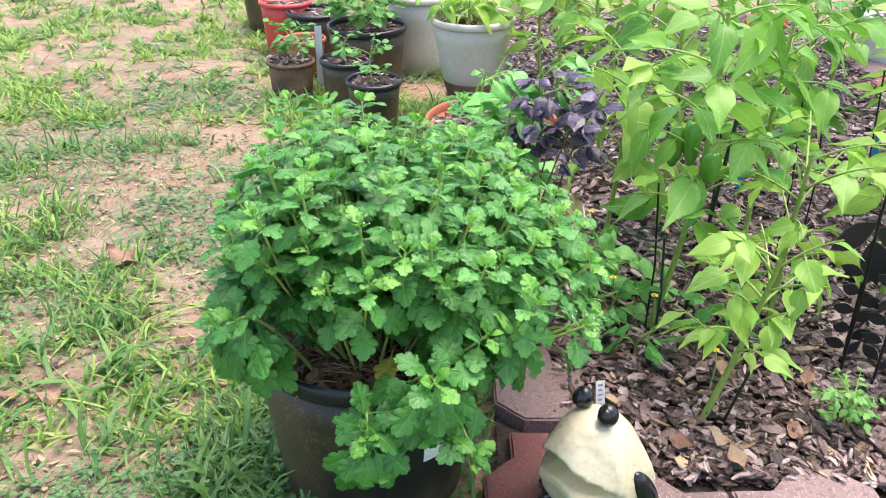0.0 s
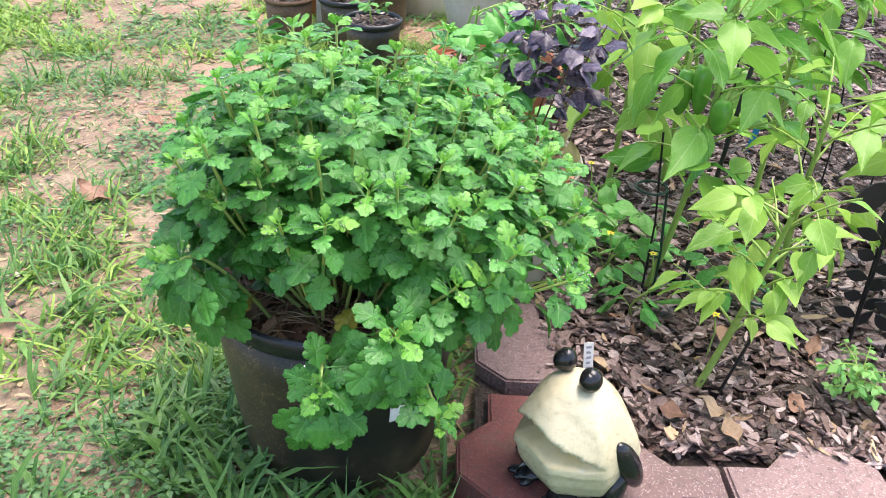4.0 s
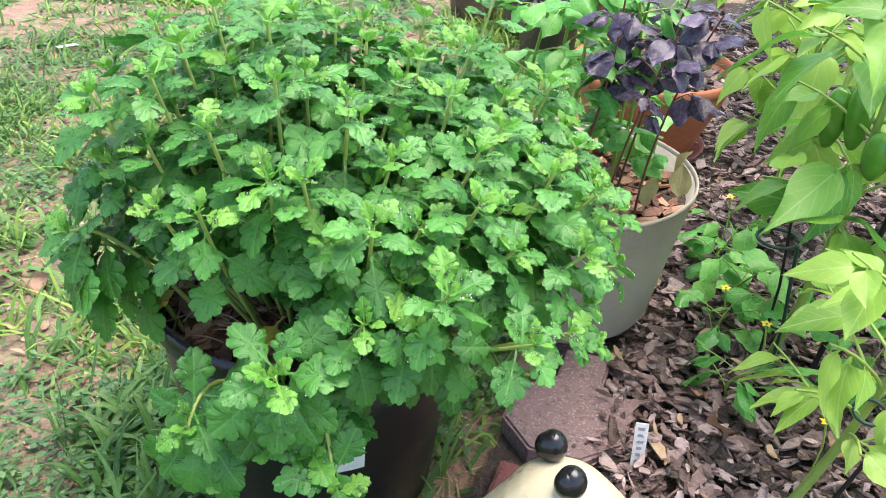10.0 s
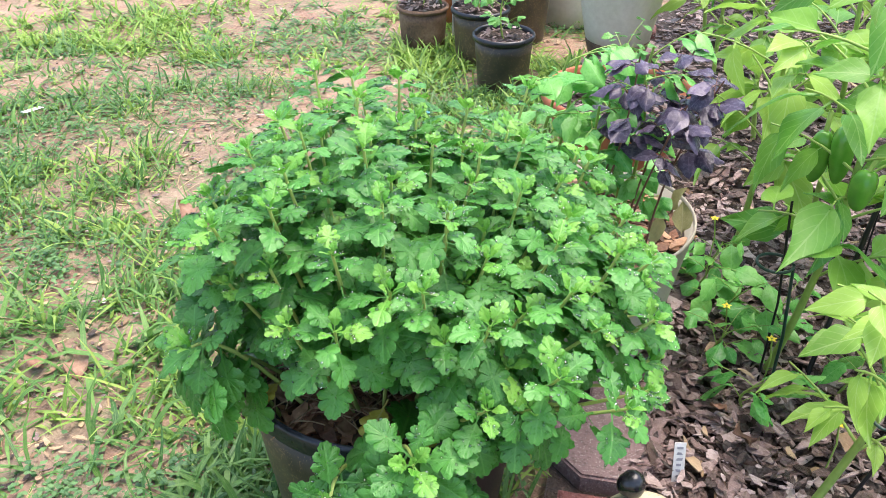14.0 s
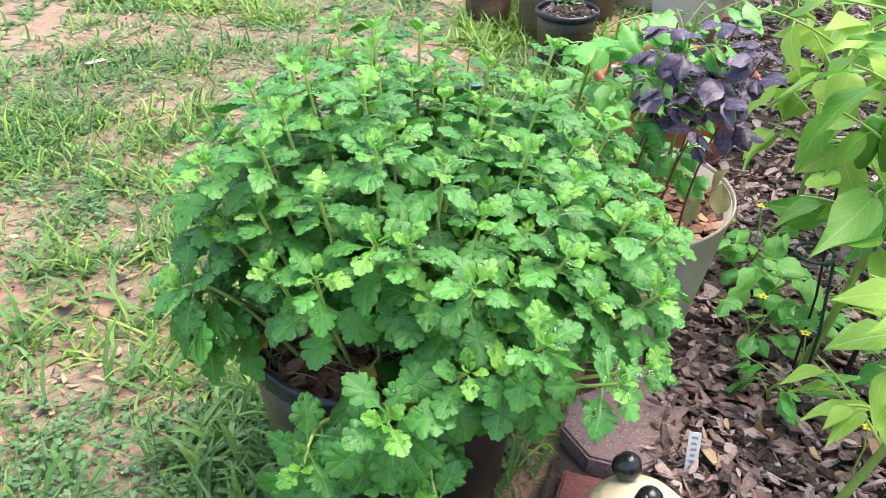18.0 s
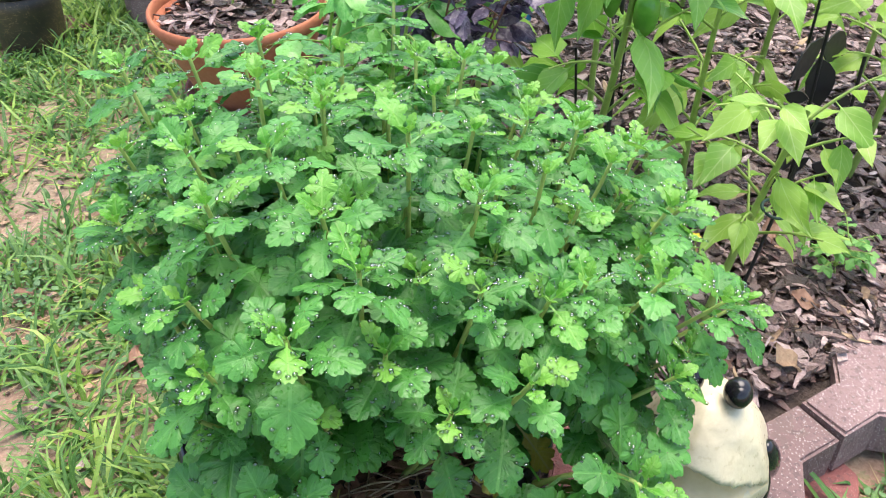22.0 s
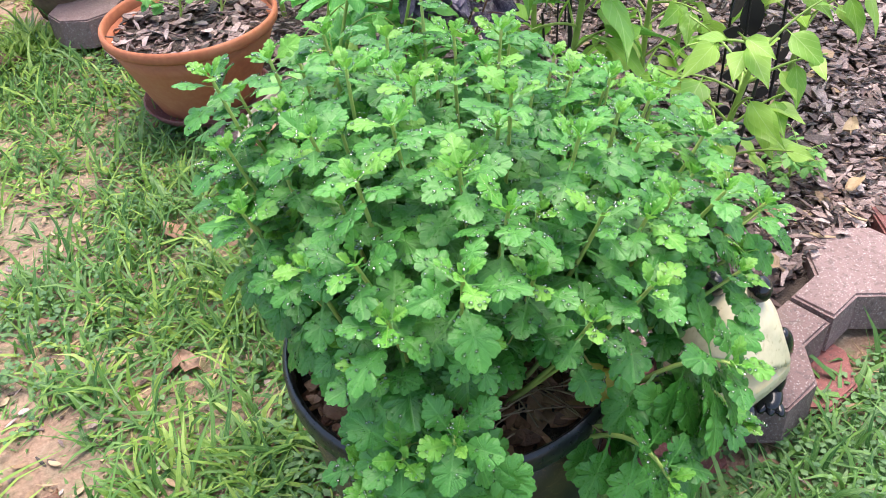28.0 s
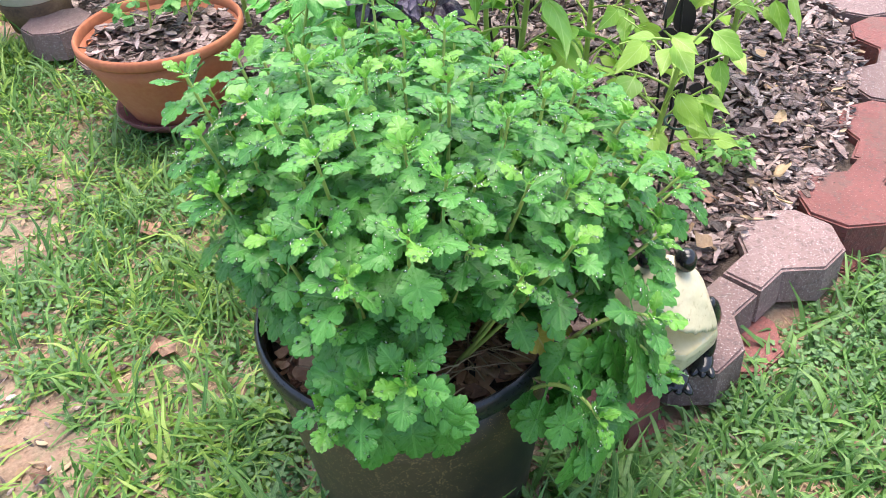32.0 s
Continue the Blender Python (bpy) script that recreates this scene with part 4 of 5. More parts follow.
# ---- plants of the bed ----
PEP_MESH = leaf_meshes(PEP_LEAVES, "leaf", M_PEP)
PALE_MESH = leaf_meshes(PEP_LEAVES, "leaf", M_PEP_PALE)
BASIL_MESH = leaf_meshes(BASIL_LEAVES, "leaf", M_BASIL)
PURPLE_MESH = leaf_meshes(BASIL_LEAVES, "leaf", M_PURPLE)


def shrub(name, base, top, spread, n_branch, per_branch, size, meshes, stem_mat, label, category, seed, stem_r=0.005, start=0.35, joined=False, group="", shapes=None, mat_=None):
    """A stem that forks near the top, with leaves on stalks along its branches."""
    r = random.Random(seed)
    ob = thing(name, Matrix.Translation(base), label, category, group)
    b, t = Vector((0, 0, 0)), Vector(top) - Vector(base)
    trunk = bezier(b, t * 0.5 + Vector((r.gauss(0, 0.015), r.gauss(0, 0.015), 0)), t, 10)
    part("stem", tube_mesh(trunk, np.linspace(stem_r, stem_r * 0.55, 10), 7), stem_mat, ob)
    pile = Pile()

    def leaf(at, d, sz, holder):
        m = aim(at, d, Vector((0, 0, 1)) + Vector((r.gauss(0, 0.25), r.gauss(0, 0.25), 0)), r.gauss(0, 0.3), sz)
        if joined:
            v, f, u = r.choice(shapes)
            pile.add(moved(v, m), f, u)
        else:
            part("leaf", r.choice(meshes), None, holder, "", m)

    for k in range(n_branch):
        s = start + (1 - start) * (k + 0.5) / n_branch
        i = min(8, int(s * 9))
        at = Vector(trunk[i]).lerp(Vector(trunk[i + 1]), s * 9 - i)
        a = k * 2.4 + r.uniform(-0.4, 0.4)
        end = at + Vector((math.cos(a) * spread * r.uniform(0.6, 1.1), math.sin(a) * spread * r.uniform(0.6, 1.1), spread * r.uniform(0.1, 0.75)))
        mid = at.lerp(end, 0.5) + Vector((0, 0, spread * 0.15))
        br = bezier(at, mid, end, 6)
        twig = part("branch", tube_mesh(br, np.linspace(stem_r * 0.38, stem_r * 0.2, 6), 5), stem_mat, ob)
        for j in range(per_branch):
            q = Vector(br[min(5, 2 + int(j * 4 / max(1, per_branch)))])
            b2 = a + r.uniform(-1.5, 1.5)
            d = Vector((math.cos(b2), math.sin(b2), r.uniform(-0.5, 0.35)))
            leaf(q, d, size * r.uniform(0.6, 1.2), twig)
    if joined:
        part("foliage", pile.mesh("foliage"), mat_, ob)["kind"] = "stuff"
    return ob


def pepper_plant(base, top, spread, nb, per, size, seed, pale=False, start=0.35):
    return shrub("pepper_plant", base, top, spread, nb, per, size, PALE_MESH if pale else PEP_MESH, M_PEP_STEM,
                 ("pale lime-green" if pale else "bright green") + " leafy pepper plant growing in the bark mulch", "plant", seed, 0.0055, start, group="pepper plants")


G = 0.02
pepper_plant((0.397, 1.06, G), (0.455, 1.04, 0.3), 0.1, 15, 3, 0.06, 1, True, 0.3)
pepper_plant((0.79, 1.2, G), (0.79, 1.19, 0.37), 0.12, 16, 3, 0.074, 6, True, 0.3)
pepper_plant((0.365, 1.307, G), (0.40, 1.25, 0.56), 0.115, 22, 3, 0.082, 2, False, 0.3)
pepper_plant((0.585, 1.56, G), (0.6, 1.55, 0.46), 0.13, 16, 3, 0.082, 3)
pepper_plant((0.56, 1.3, G), (0.57, 1.29, 0.34), 0.12, 14, 3, 0.074, 7, True, 0.25)
pepper_plant((0.8, 1.42, G), (0.82, 1.4, 0.4), 0.1, 10, 3, 0.082, 4, True)
pepper_plant((1.03, 1.4, G), (1.0, 1.36, 0.48), 0.12, 12, 3, 0.086, 5, True)
for k, (x, y, h) in enumerate(((0.45, 1.7, 0.55), (0.33, 1.62, 0.4), (0.7, 1.85, 0.52), (0.98, 1.8, 0.48), (0.38, 2.08, 0.5), (0.62, 2.25, 0.55), (0.92, 2.25, 0.5), (1.2, 1.95, 0.48),
                               (0.48, 2.6, 0.5), (0.8, 2.7, 0.5), (1.12, 2.6, 0.48), (0.4, 3.05, 0.45), (0.7, 3.15, 0.45), (1.05, 3.1, 0.45), (1.3, 2.9, 0.45), (0.3, 2.35, 0.4), (0.28, 2.75, 0.4))):
    pepper_plant((x, y, G), (x + rnd.uniform(-0.05, 0.05), y + rnd.uniform(-0.05, 0.05), h), 0.13, 16, 3, 0.083, 20 + k, k % 2 == 1)

for k in range(5):
    a = k * 1.25
    x, y = 0.13 + 0.05 * math.cos(a), 1.29 + 0.04 * math.sin(a)
    shrub("purple_basil", (x, y, 0.17), (0.19 + 0.05 * math.cos(a), 1.235 + 0.04 * math.sin(a), 0.455 + 0.03 * math.sin(2 * a)), 0.032, 8, 3, 0.034, PURPLE_MESH, M_PURPLE_STEM,
          "purple-leaved basil in the beige planter", "plant", 40 + k, 0.0017, 0.62, group="basil plants")
for k in range(6):
    a = k * 1.05 + 0.4
    x, y = 0.08 + 0.06 * math.cos(a), 1.36 + 0.05 * math.sin(a)
    shrub("basil", (x, y, 0.17), (0.115 + 0.05 * math.cos(a), 1.29 + 0.05 * math.sin(a), 0.44 + 0.03 * math.cos(2 * a)), 0.045, 9, 4, 0.038, BASIL_MESH, M_PEP_STEM,
          "glossy green basil in the beige planter", "plant", 50 + k, 0.003, 0.22, group="basil plants")


# ---- lawn growth ----
def grass(n_clumps, region, seed, blades, length, width, lean, name, material, label, density, lift=0.0):
    r = random.Random(seed)
    pile = Pile()
    s = np.array((0.0, 0.3, 0.62, 1.0))
    wid = np.array((0.8, 1.0, 0.75, 0.06))
    f0 = np.array([(0, 1, 3, 2), (2, 3, 5, 4), (4, 5, 7, 6)])
    uv = np.array([(0.2 + 0.6 * q, t) for t in s for q in (0, 1)])
    done = tries = 0
    while done < n_clumps and tries < n_clumps * 30:
        tries += 1
        x, y = r.uniform(region[0], region[1]), region[2] + (region[3] - region[2]) * r.random() ** 1.3
        if in_bed(x, y) or on_paver(x, y, 0.075) or density(x, y) < r.random():
            continue
        if (x - MX) ** 2 + (y - MY) ** 2 < 0.13 ** 2:
            continue
        done += 1
        z0 = lawn_height(x, y) + lift
        big = r.uniform(0.6, 1.25)
        for _ in range(r.randint(*blades)):
            a, el = r.uniform(0, 6.283), r.uniform(*lean)
            l, w = length * big * r.uniform(0.5, 1.2), width * r.uniform(0.7, 1.2)
            d = np.array((math.cos(a) * math.cos(el), math.sin(a) * math.cos(el), math.sin(el)))
            c = np.array((-math.sin(a), math.cos(a), 0))
            sag = l * r.uniform(0.15, 0.75)
            o = np.array((x + r.gauss(0, 0.012), y + r.gauss(0, 0.012), z0 - 0.003))
            mid = o + l * s[:, None] * d - np.array((0, 0, 1)) * (sag * s[:, None] ** 2) + c * (l * r.uniform(-0.4, 0.4) * s[:, None] ** 2)
            mid[:, 2] = np.maximum(mid[:, 2], z0 - 0.002 + 0.006 * s)
            v = np.empty((8, 3))
            v[0::2] = mid - c * (w * wid[:, None] / 2)
            v[1::2] = mid + c * (w * wid[:, None] / 2)
            pile.add(v, f0, uv)
    return tagged(part(name, pile.mesh(name), material), label, "grass", kind="stuff")


def spot(x, y, cx, cy, rx, ry):
    return math.exp(-((x - cx) / rx) ** 2 - ((y - cy) / ry) ** 2)


def patchy(x, y):
    d = 0.41 + 0.5 * noise.noise((x * 2.3 + 4, y * 2.3, 0.5)) + 1.0 * noise.noise((x * 7, y * 7, 2.5))
    if x > -0.05 and y < 0.95:
        d += 0.75
    elif y < 1.2:
        d += 0.3
    if -0.36 < x < 0.12 and 1.05 < y < 2.3:
        d += 0.5
    d -= 0.7 * spot(x, y, -0.5, 2.03, 0.13, 0.3) + 0.5 * spot(x, y, -0.4, 1.33, 0.05, 0.14) + 0.6 * spot(x, y, -0.66, 1.13, 0.1, 0.1) + 0.6 * spot(x, y, -0.75, 2.45, 0.2, 0.2)
    d -= 0.22 * min(1.0, max(0.0, (-0.12 - x) * 4)) * min(1.0, max(0.0, (y - 0.95) * 5))
    out = math.hypot(x + 0.05, (y - 1.3) * 0.9) + 0.25 * noise.noise((x * 3, y * 3, 8.0))
    return max(0.02, d * min(1.0, max(0.12 if y < 2.0 else 0.3, (1.55 - out) / 0.45)) * min(1.0, max(0.1, (y - 0.1) * 3.5 + 0.5 * noise.noise((x * 3, y * 3, 9.0)))))


def by_pot(x, y):
    q = math.hypot(x - MX, y - MY)
    return 0.9 if 0.13 < q < 0.24 and y < 1.0 else 0.04 + 0.25 * max(0.0, noise.noise((x * 5, y * 5, 6.0)))


grass(3600, (-1.5, 1.4, 0.15, 2.6), 1, (3, 7), 0.085, 0.0056, (0.4, 1.3), "crabgrass", M_GRASS, "broad-bladed green crabgrass in the thin lawn", patchy)
grass(560, (-1.5, 0.1, 1.0, 2.6), 12, (4, 8), 0.085, 0.0056, (0.4, 1.25), "crabgrass", M_SUNLIT_LIME, "bright yellow-green tufts of crabgrass in the lawn", patchy)
grass(900, (-1.4, 1.4, 0.15, 2.4), 2, (5, 9), 0.1, 0.0034, (0.5, 1.35), "lawn_grass", M_GRASS, "fine upright green grass blades in the lawn", patchy)
# the far lawn's warm sunlight is put into these blades' colour
grass(2600, (-2.6, 0.06, 2.3, 5.2), 3, (5, 10), 0.075, 0.007, (0.3, 1.2), "crabgrass", M_SUNLIT_LIME, "tufts of yellow-green grass on the far lawn, sunlight put into the colour", patchy)
grass(2600, (-1.4, 1.4, 0.15, 2.4), 6, (5, 9), 0.026, 0.0032, (0.2, 1.1), "lawn_grass", M_GRASS, "sparse short grass sprouting from bare soil", lambda x, y: 0.35 + 0.4 * noise.noise((x * 9, y * 9, 4.5)))
grass(1400, (-1.4, 1.3, 0.15, 3.0), 4, (3, 7), 0.07, 0.0022, (0.03, 0.4), "dry_grass", M_STRAW, "dry straw blades lying in the lawn", patchy)
grass(11000, (-4.5, 4.5, -2.6, 7.0), 9, (6, 11), 0.075, 0.008, (0.2, 1.1), "crabgrass", M_GRASS, "thin tufts of grass over the wider lawn",
      lambda x, y: (0.6 + 0.8 * noise.noise((x * 1.7, y * 1.7, 5.5))) * min(1.0, max(0.0, (math.hypot(x, y - 1.3) - 1.15) * 4)))
grass(170, (-0.8, 0.6, 0.4, 1.25), 8, (4, 7), 0.12, 0.0085, (0.5, 1.25), "crabgrass", M_GRASS, "long arching grass blades round the black pot", by_pot)


def weeds(n, region, seed):
    r = random.Random(seed)
    pile = Pile()
    done = 0
    while done < n:
        x, y = r.uniform(region[0], region[1]), region[2] + (region[3] - region[2]) * r.random() ** 1.3
        if in_bed(x, y) or on_paver(x, y, 0.075) or noise.noise((x * 3, y * 3, 7.0)) + 0.15 < r.random() * 0.5 or r.random() < (math.hypot(x, y - 1.6) - 1.0) * 1.6:
            continue
        done += 1
        z = lawn_height(x, y)
        for _ in range(r.randint(4, 9)):
            v, f, u = r.choice(SMALL_LEAVES)
            a = r.uniform(0, 6.283)
            p = (x + r.gauss(0, 0.014), y + r.gauss(0, 0.014), z + r.uniform(0.002, 0.022))
            pile.add(moved(v, aim(p, (math.cos(a), math.sin(a), r.uniform(-0.1, 0.5)), (0, 0, 1), 0, r.uniform(0.006, 0.0135))), f, u)
    return tagged(part("clover", pile.mesh("clover"), M_CLOVER), "low dark green broad-leaved weeds in the lawn", "weeds", kind="stuff")


weeds(3700, (-1.5, 1.4, 0.2, 3.2), 5)


def on_lawn(r):
    x, y = r.uniform(-1.4, 1.3), 0.2 + 2.6 * r.random() ** 1.3
    if in_bed(x, y) or on_paver(x, y, 0.08):
        return None, None, None
    return x, y, lawn_height(x, y) + 0.002


def thatch(n, seed, size, material, label):
    tagged(part("lawn_litter", chips(n, on_lawn, size, seed, 0.006, 0.3), material), label, "litter", kind="stuff")


thatch(5000, 14, 0.013, M_STRAWCHIP, "dry straw bits and crumbs strewn over the lawn")
thatch(4000, 15, 0.012, M_BARK, "dark leaf crumbs and bark bits strewn over the lawn")


# ---- stakes, tags and small growth ----
def rod(name, points, radius, material, label, category, group=""):
    ob = thing(name, Matrix.Translation(points[0]), label, category, group)
    part("rod", tube_mesh([Vector(p) - Vector(points[0]) for p in points], radius, 7), material, ob)
    return ob


rod("plant_stake", ((0.408, 1.29, -0.02), (0.44, 1.33, 0.16), (0.478, 1.378, 0.38)), 0.0035, M_IRON, "slanting black iron plant stake in the mulch", "plant stake", "plant stakes")
rod("plant_stake", ((0.41, 1.045, -0.02), (0.45, 1.05, 0.12), (0.5, 1.06, 0.27)), 0.0022, M_IRON, "thin black stake tied to a young pepper plant", "plant stake", "plant stakes")
for x, y, h in ((0.352, 1.287, 0.29), (0.66, 1.58, 0.33), (0.53, 1.62, 0.34), (0.72, 1.62, 0.3), (0.62, 1.95, 0.36), (0.85, 1.7, 0.35)):
    rod("plant_stake", ((x, y, -0.02), (x + 0.004, y, h * 0.5), (x - 0.006, y + 0.004, h)), 0.0017, M_IRON, "thin dark wire plant stake in the mulch", "plant stake", "plant stakes")

# wire hoops of a plant support
hoop = rod("plant_support", ((0.368, 1.278, -0.02), (0.37, 1.28, 0.1), (0.362, 1.276, 0.21)), 0.0022, M_GREENWIRE, "green coated wire support with a ring round a pepper stem", "plant support")
ring = [(0.362 - 0.368 - 0.022 + 0.022 * math.cos(a), 1.276 - 1.278 + 0.022 * math.sin(a), 0.23) for a in np.linspace(0, 6.1, 22)]
part("ring", tube_mesh(ring, 0.002, 6), M_GREENWIRE, hoop)
tie = [(0.436 + 0.014 * math.cos(a), 1.033 + 0.014 * math.sin(a), 0.19 + 0.003 * math.sin(a)) for a in np.linspace(0, 6.2, 22)]
tagged(part("plant_tie", tube_mesh([Vector(p) - Vector((0.436, 1.033, 0.19)) for p in tie], 0.0018, 6), M_GREENWIRE, None, "", Matrix.Translation((0.436, 1.033, 0.19))),
       "dark green wire tie looped round a pepper stem", "plant tie")
tie2 = [(0.01 * math.cos(a), 0.01 * math.sin(a), 0.0) for a in np.linspace(0, 6.2, 18)]
tagged(part("plant_tie", tube_mesh(tie2, 0.0016, 6), M_GREENWIRE, None, "", Matrix.Translation((0.366, 1.3, 0.085))), "green wire tie round a pepper stem near the mulch", "plant tie")


def plate(outline, thick, material, name="plate"):
    bm = bmesh.new()
    f = bm.faces.new([bm.verts.new((x, 0, z)) for x, z in outline])
    r = bmesh.ops.extrude_face_region(bm, geom=[f])
    for v in [g for g in r["geom"] if isinstance(g, bmesh.types.BMVert)]:
        v.co.y += thick
    me = from_bm(name, bm)
    me.materials.append(material)
    return me


def iron_leaf(l, w):
    return plate([(w * math.sin(math.pi * s) * (1 if k == 0 else -1), l * (s if k == 0 else s)) for k, ss in ((0, (0.02, .2, .4, .6, .8, .98)), (1, (.8, .6, .4, .2))) for s in ss], 0.002, M_IRON, "leaf")


LEAF_IRON = [iron_leaf(0.036, 0.0095), iron_leaf(0.078, 0.021)]


def ornament(x, y, h, seed, wings):
    r = random.Random(seed)
    ob = thing("garden_stake", Matrix.Translation((x, y, 0.0)), "flat black metal garden stake with leaves and wings on a rod", "garden ornament", "garden stakes")
    part("rod", tube_mesh([(0, 0, -0.02), (0.004, 0, h * 0.5), (0, 0, h)], 0.0024, 7), M_IRON, ob)
    for k in range(10):
        z = 0.05 + 0.016 * k
        part("leaf", LEAF_IRON[0], None, ob, "", pose(0, 0, z, 0, (-1) ** k * r.uniform(45, 80), r.uniform(-25, 25)))
    if wings:
        for s, a, low in ((1, 112, 0.03), (-1, 165, 0.045), (1, -118, 0.02)):
            part("wing", LEAF_IRON[1], None, ob, "", pose(0, 0, h - low, 0, a, 15 * s))
    return ob


ornament(0.64, 1.185, 0.3, 1, True)
ornament(0.675, 1.15, 0.26, 2, False)
for x, y in ((0.66, 1.225),):
    rod("plant_stake", ((x, y, -0.02), (x, y, 0.15), (x + 0.003, y, 0.36)), 0.002, M_IRON, "thin dark wire plant stake in the mulch", "plant stake", "plant stakes")


def tag(x, y, h, w, turn, lean, material, label, bars=True):
    ob = thing("plant_tag", pose(x, y, 0.0, lean, 0, turn), label, "plant tag", "plant tags")
    face = part("blade", plate([(-w / 2 * 0.4, -0.02), (w / 2 * 0.4, -0.02), (w / 2, 0.01), (w / 2, h), (-w / 2, h), (-w / 2, 0.01)], 0.0012, material), None, ob)
    if bars:
        r = random.Random(5)
        for k in range(7):
            z = h - 0.008 - k * 0.0075
            part("mark", plate([(-w * r.uniform(0.15, 0.32), z), (w * r.uniform(0.1, 0.3), z), (w * r.uniform(0.1, 0.3), z + 0.0032), (-w * r.uniform(0.15, 0.3), z + 0.0032)], 0.0004, M_INK), None, face, "", pose(0, -0.0007, 0))
    return ob


tag(0.252, 1.06, 0.074, 0.0135, 12, -14, M_WHITE, "white plastic plant tag with faded grey writing in the mulch")
tag(0.66, 1.88, 0.2, 0.016, 20, 12, M_BLUE, "blue plastic plant tag among the pepper plants", False)
tag(0.93, 1.85, 0.18, 0.014, -10, 8, M_BLUE, "blue plastic plant tag among the pepper plants", False)
tag(-0.385, 2.62, 0.19, 0.02, 5, 0, M_WHITE, "white plastic plant tag in a dark pot", False)


# ---- fallen leaves ----
def fallen(x, y, z, size, turn, kind, seed, curl=0.3, tilt=0.0):
    v, f, u = blade(OVAL_EDGE if kind else PEP_EDGE, 7, 0.45, -curl, 0.13, 0.45, 0, seed)
    me = quads("fallen_leaf", v, f, u)
    ob = part("fallen_leaf", me, M_DRY if kind != 2 else M_STRAWCHIP, None, "", pose(x, y, z, tilt, 0, turn) @ Matrix.Scale(size * 0.72, 4))
    return tagged(ob, ("curled brown fallen leaf on the lawn" if not in_bed(x, y) else "curled tan fallen leaf on the bark mulch"), "leaf", "fallen leaves")


for k, (x, y, size, turn) in enumerate(((-0.56, 1.075, 0.085, 30), (-0.6, 1.87, 0.06, 60), (-0.565, 1.5, 0.1, 80), (-0.2, 1.31, 0.055, 20), (-0.3, 1.52, 0.04, 100), (-0.4, 1.255, 0.045, 140),
                                        (-0.64, 1.115, 0.07, 200), (-0.08, 1.6, 0.08, 130), (-0.24, 1.33, 0.05, 300), (-0.47, 1.97, 0.05, 10), (-0.08, 2.29, 0.1, 60), (-0.75, 2.3, 0.05, 40),
                                        (-0.9, 1.7, 0.05, 190), (-0.3, 0.75, 0.04, 220), (0.05, 0.72, 0.045, 80), (0.35, 0.68, 0.04, 10))):
    fallen(x, y, lawn_height(x, y) + 0.008, size, turn, 1, k, 0.25, rnd.uniform(-5, 15))
for k, (x, y, size, turn) in enumerate(((0.34, 1.14, 0.06, 120), (0.345, 0.968, 0.045, 170), (0.372, 0.985, 0.06, 95), (0.425, 0.935, 0.055, 30), (0.3, 1.39, 0.05, 190), (0.42, 0.985, 0.05, 60),
                                        (0.52, 1.0, 0.05, 15), (0.62, 0.98, 0.05, 250), (0.29, 1.2, 0.05, 200), (0.47, 1.16, 0.06, 100), (0.56, 1.12, 0.05, 330), (0.75, 1.05, 0.05, 300))):
    fallen(x, y, 0.036, size, turn, 2 if k % 2 else 1, 30 + k, 0.3, rnd.uniform(-15, 25))
for k, (x, y, z) in enumerate(((-0.14, 0.88, 0.222), (-0.06, 0.86, 0.224), (-0.02, 0.88, 0.223), (-0.15, 0.95, 0.222))):
    fallen(x, y, z, 0.04, 60 + 70 * k, 1, 50 + k, 0.3, 12)
tagged(part("plastic_scrap", plate([(-0.02, -0.012), (0.018, -0.014), (0.022, 0.012), (-0.016, 0.015)], 0.001, plain("teal plastic", (0.1, 0.33, 0.34), 0.4)), None, None, "", pose(-0.333, 2.075, 0.012, 84, 0, 20)),
       "scrap of teal plastic lying on bare soil", "litter")
tagged(part("plastic_scrap", plate([(-0.025, -0.01), (0.02, -0.012), (0.024, 0.01), (-0.02, 0.012)], 0.001, M_WHITE), None, None, "", pose(-1.2, 1.88, 0.014, 82, 0, 60)),
       "scrap of white plastic lying on the lawn", "litter")

# dead leaves among the sticks in the beige planter
for k in range(9):
    a, q = 0.7 + k * 0.9, 0.05 + 0.06 * rnd.random()
    v, f, u = blade(OVAL_EDGE, 5, 0.5, -0.3, 0.05, 0.3, 0, 90 + k)
    part("dry_leaf", quads("dry_leaf", v * rnd.uniform(0.035, 0.055), f, u), M_DRY if k % 3 else M_STRAWCHIP, beige, "withered tan basil leaf", pose(q * math.cos(a), q * math.sin(a), 0.16, rnd.uniform(-60, 60), rnd.uniform(-40, 40), rnd.uniform(0, 360)))

for k, (x, y, z, turn) in enumerate(((0.055, -0.075, 0.175, 20), (0.1, -0.06, 0.18, -30), (0.135, -0.03, 0.185, 10), (0.02, -0.1, 0.17, 60), (0.12, 0.04, 0.18, -60))):
    v, f, u = blade(OVAL_EDGE, 5, 0.5, 0.25, 0.06, 0.3, 0, 120 + k)
    part("dry_leaf", quads("dry_leaf", v * 0.044, f, u), M_WITHER, beige, "upright withered pale basil leaf", pose(x, y, z, 62 + 7 * k, 8 * k - 16, turn))

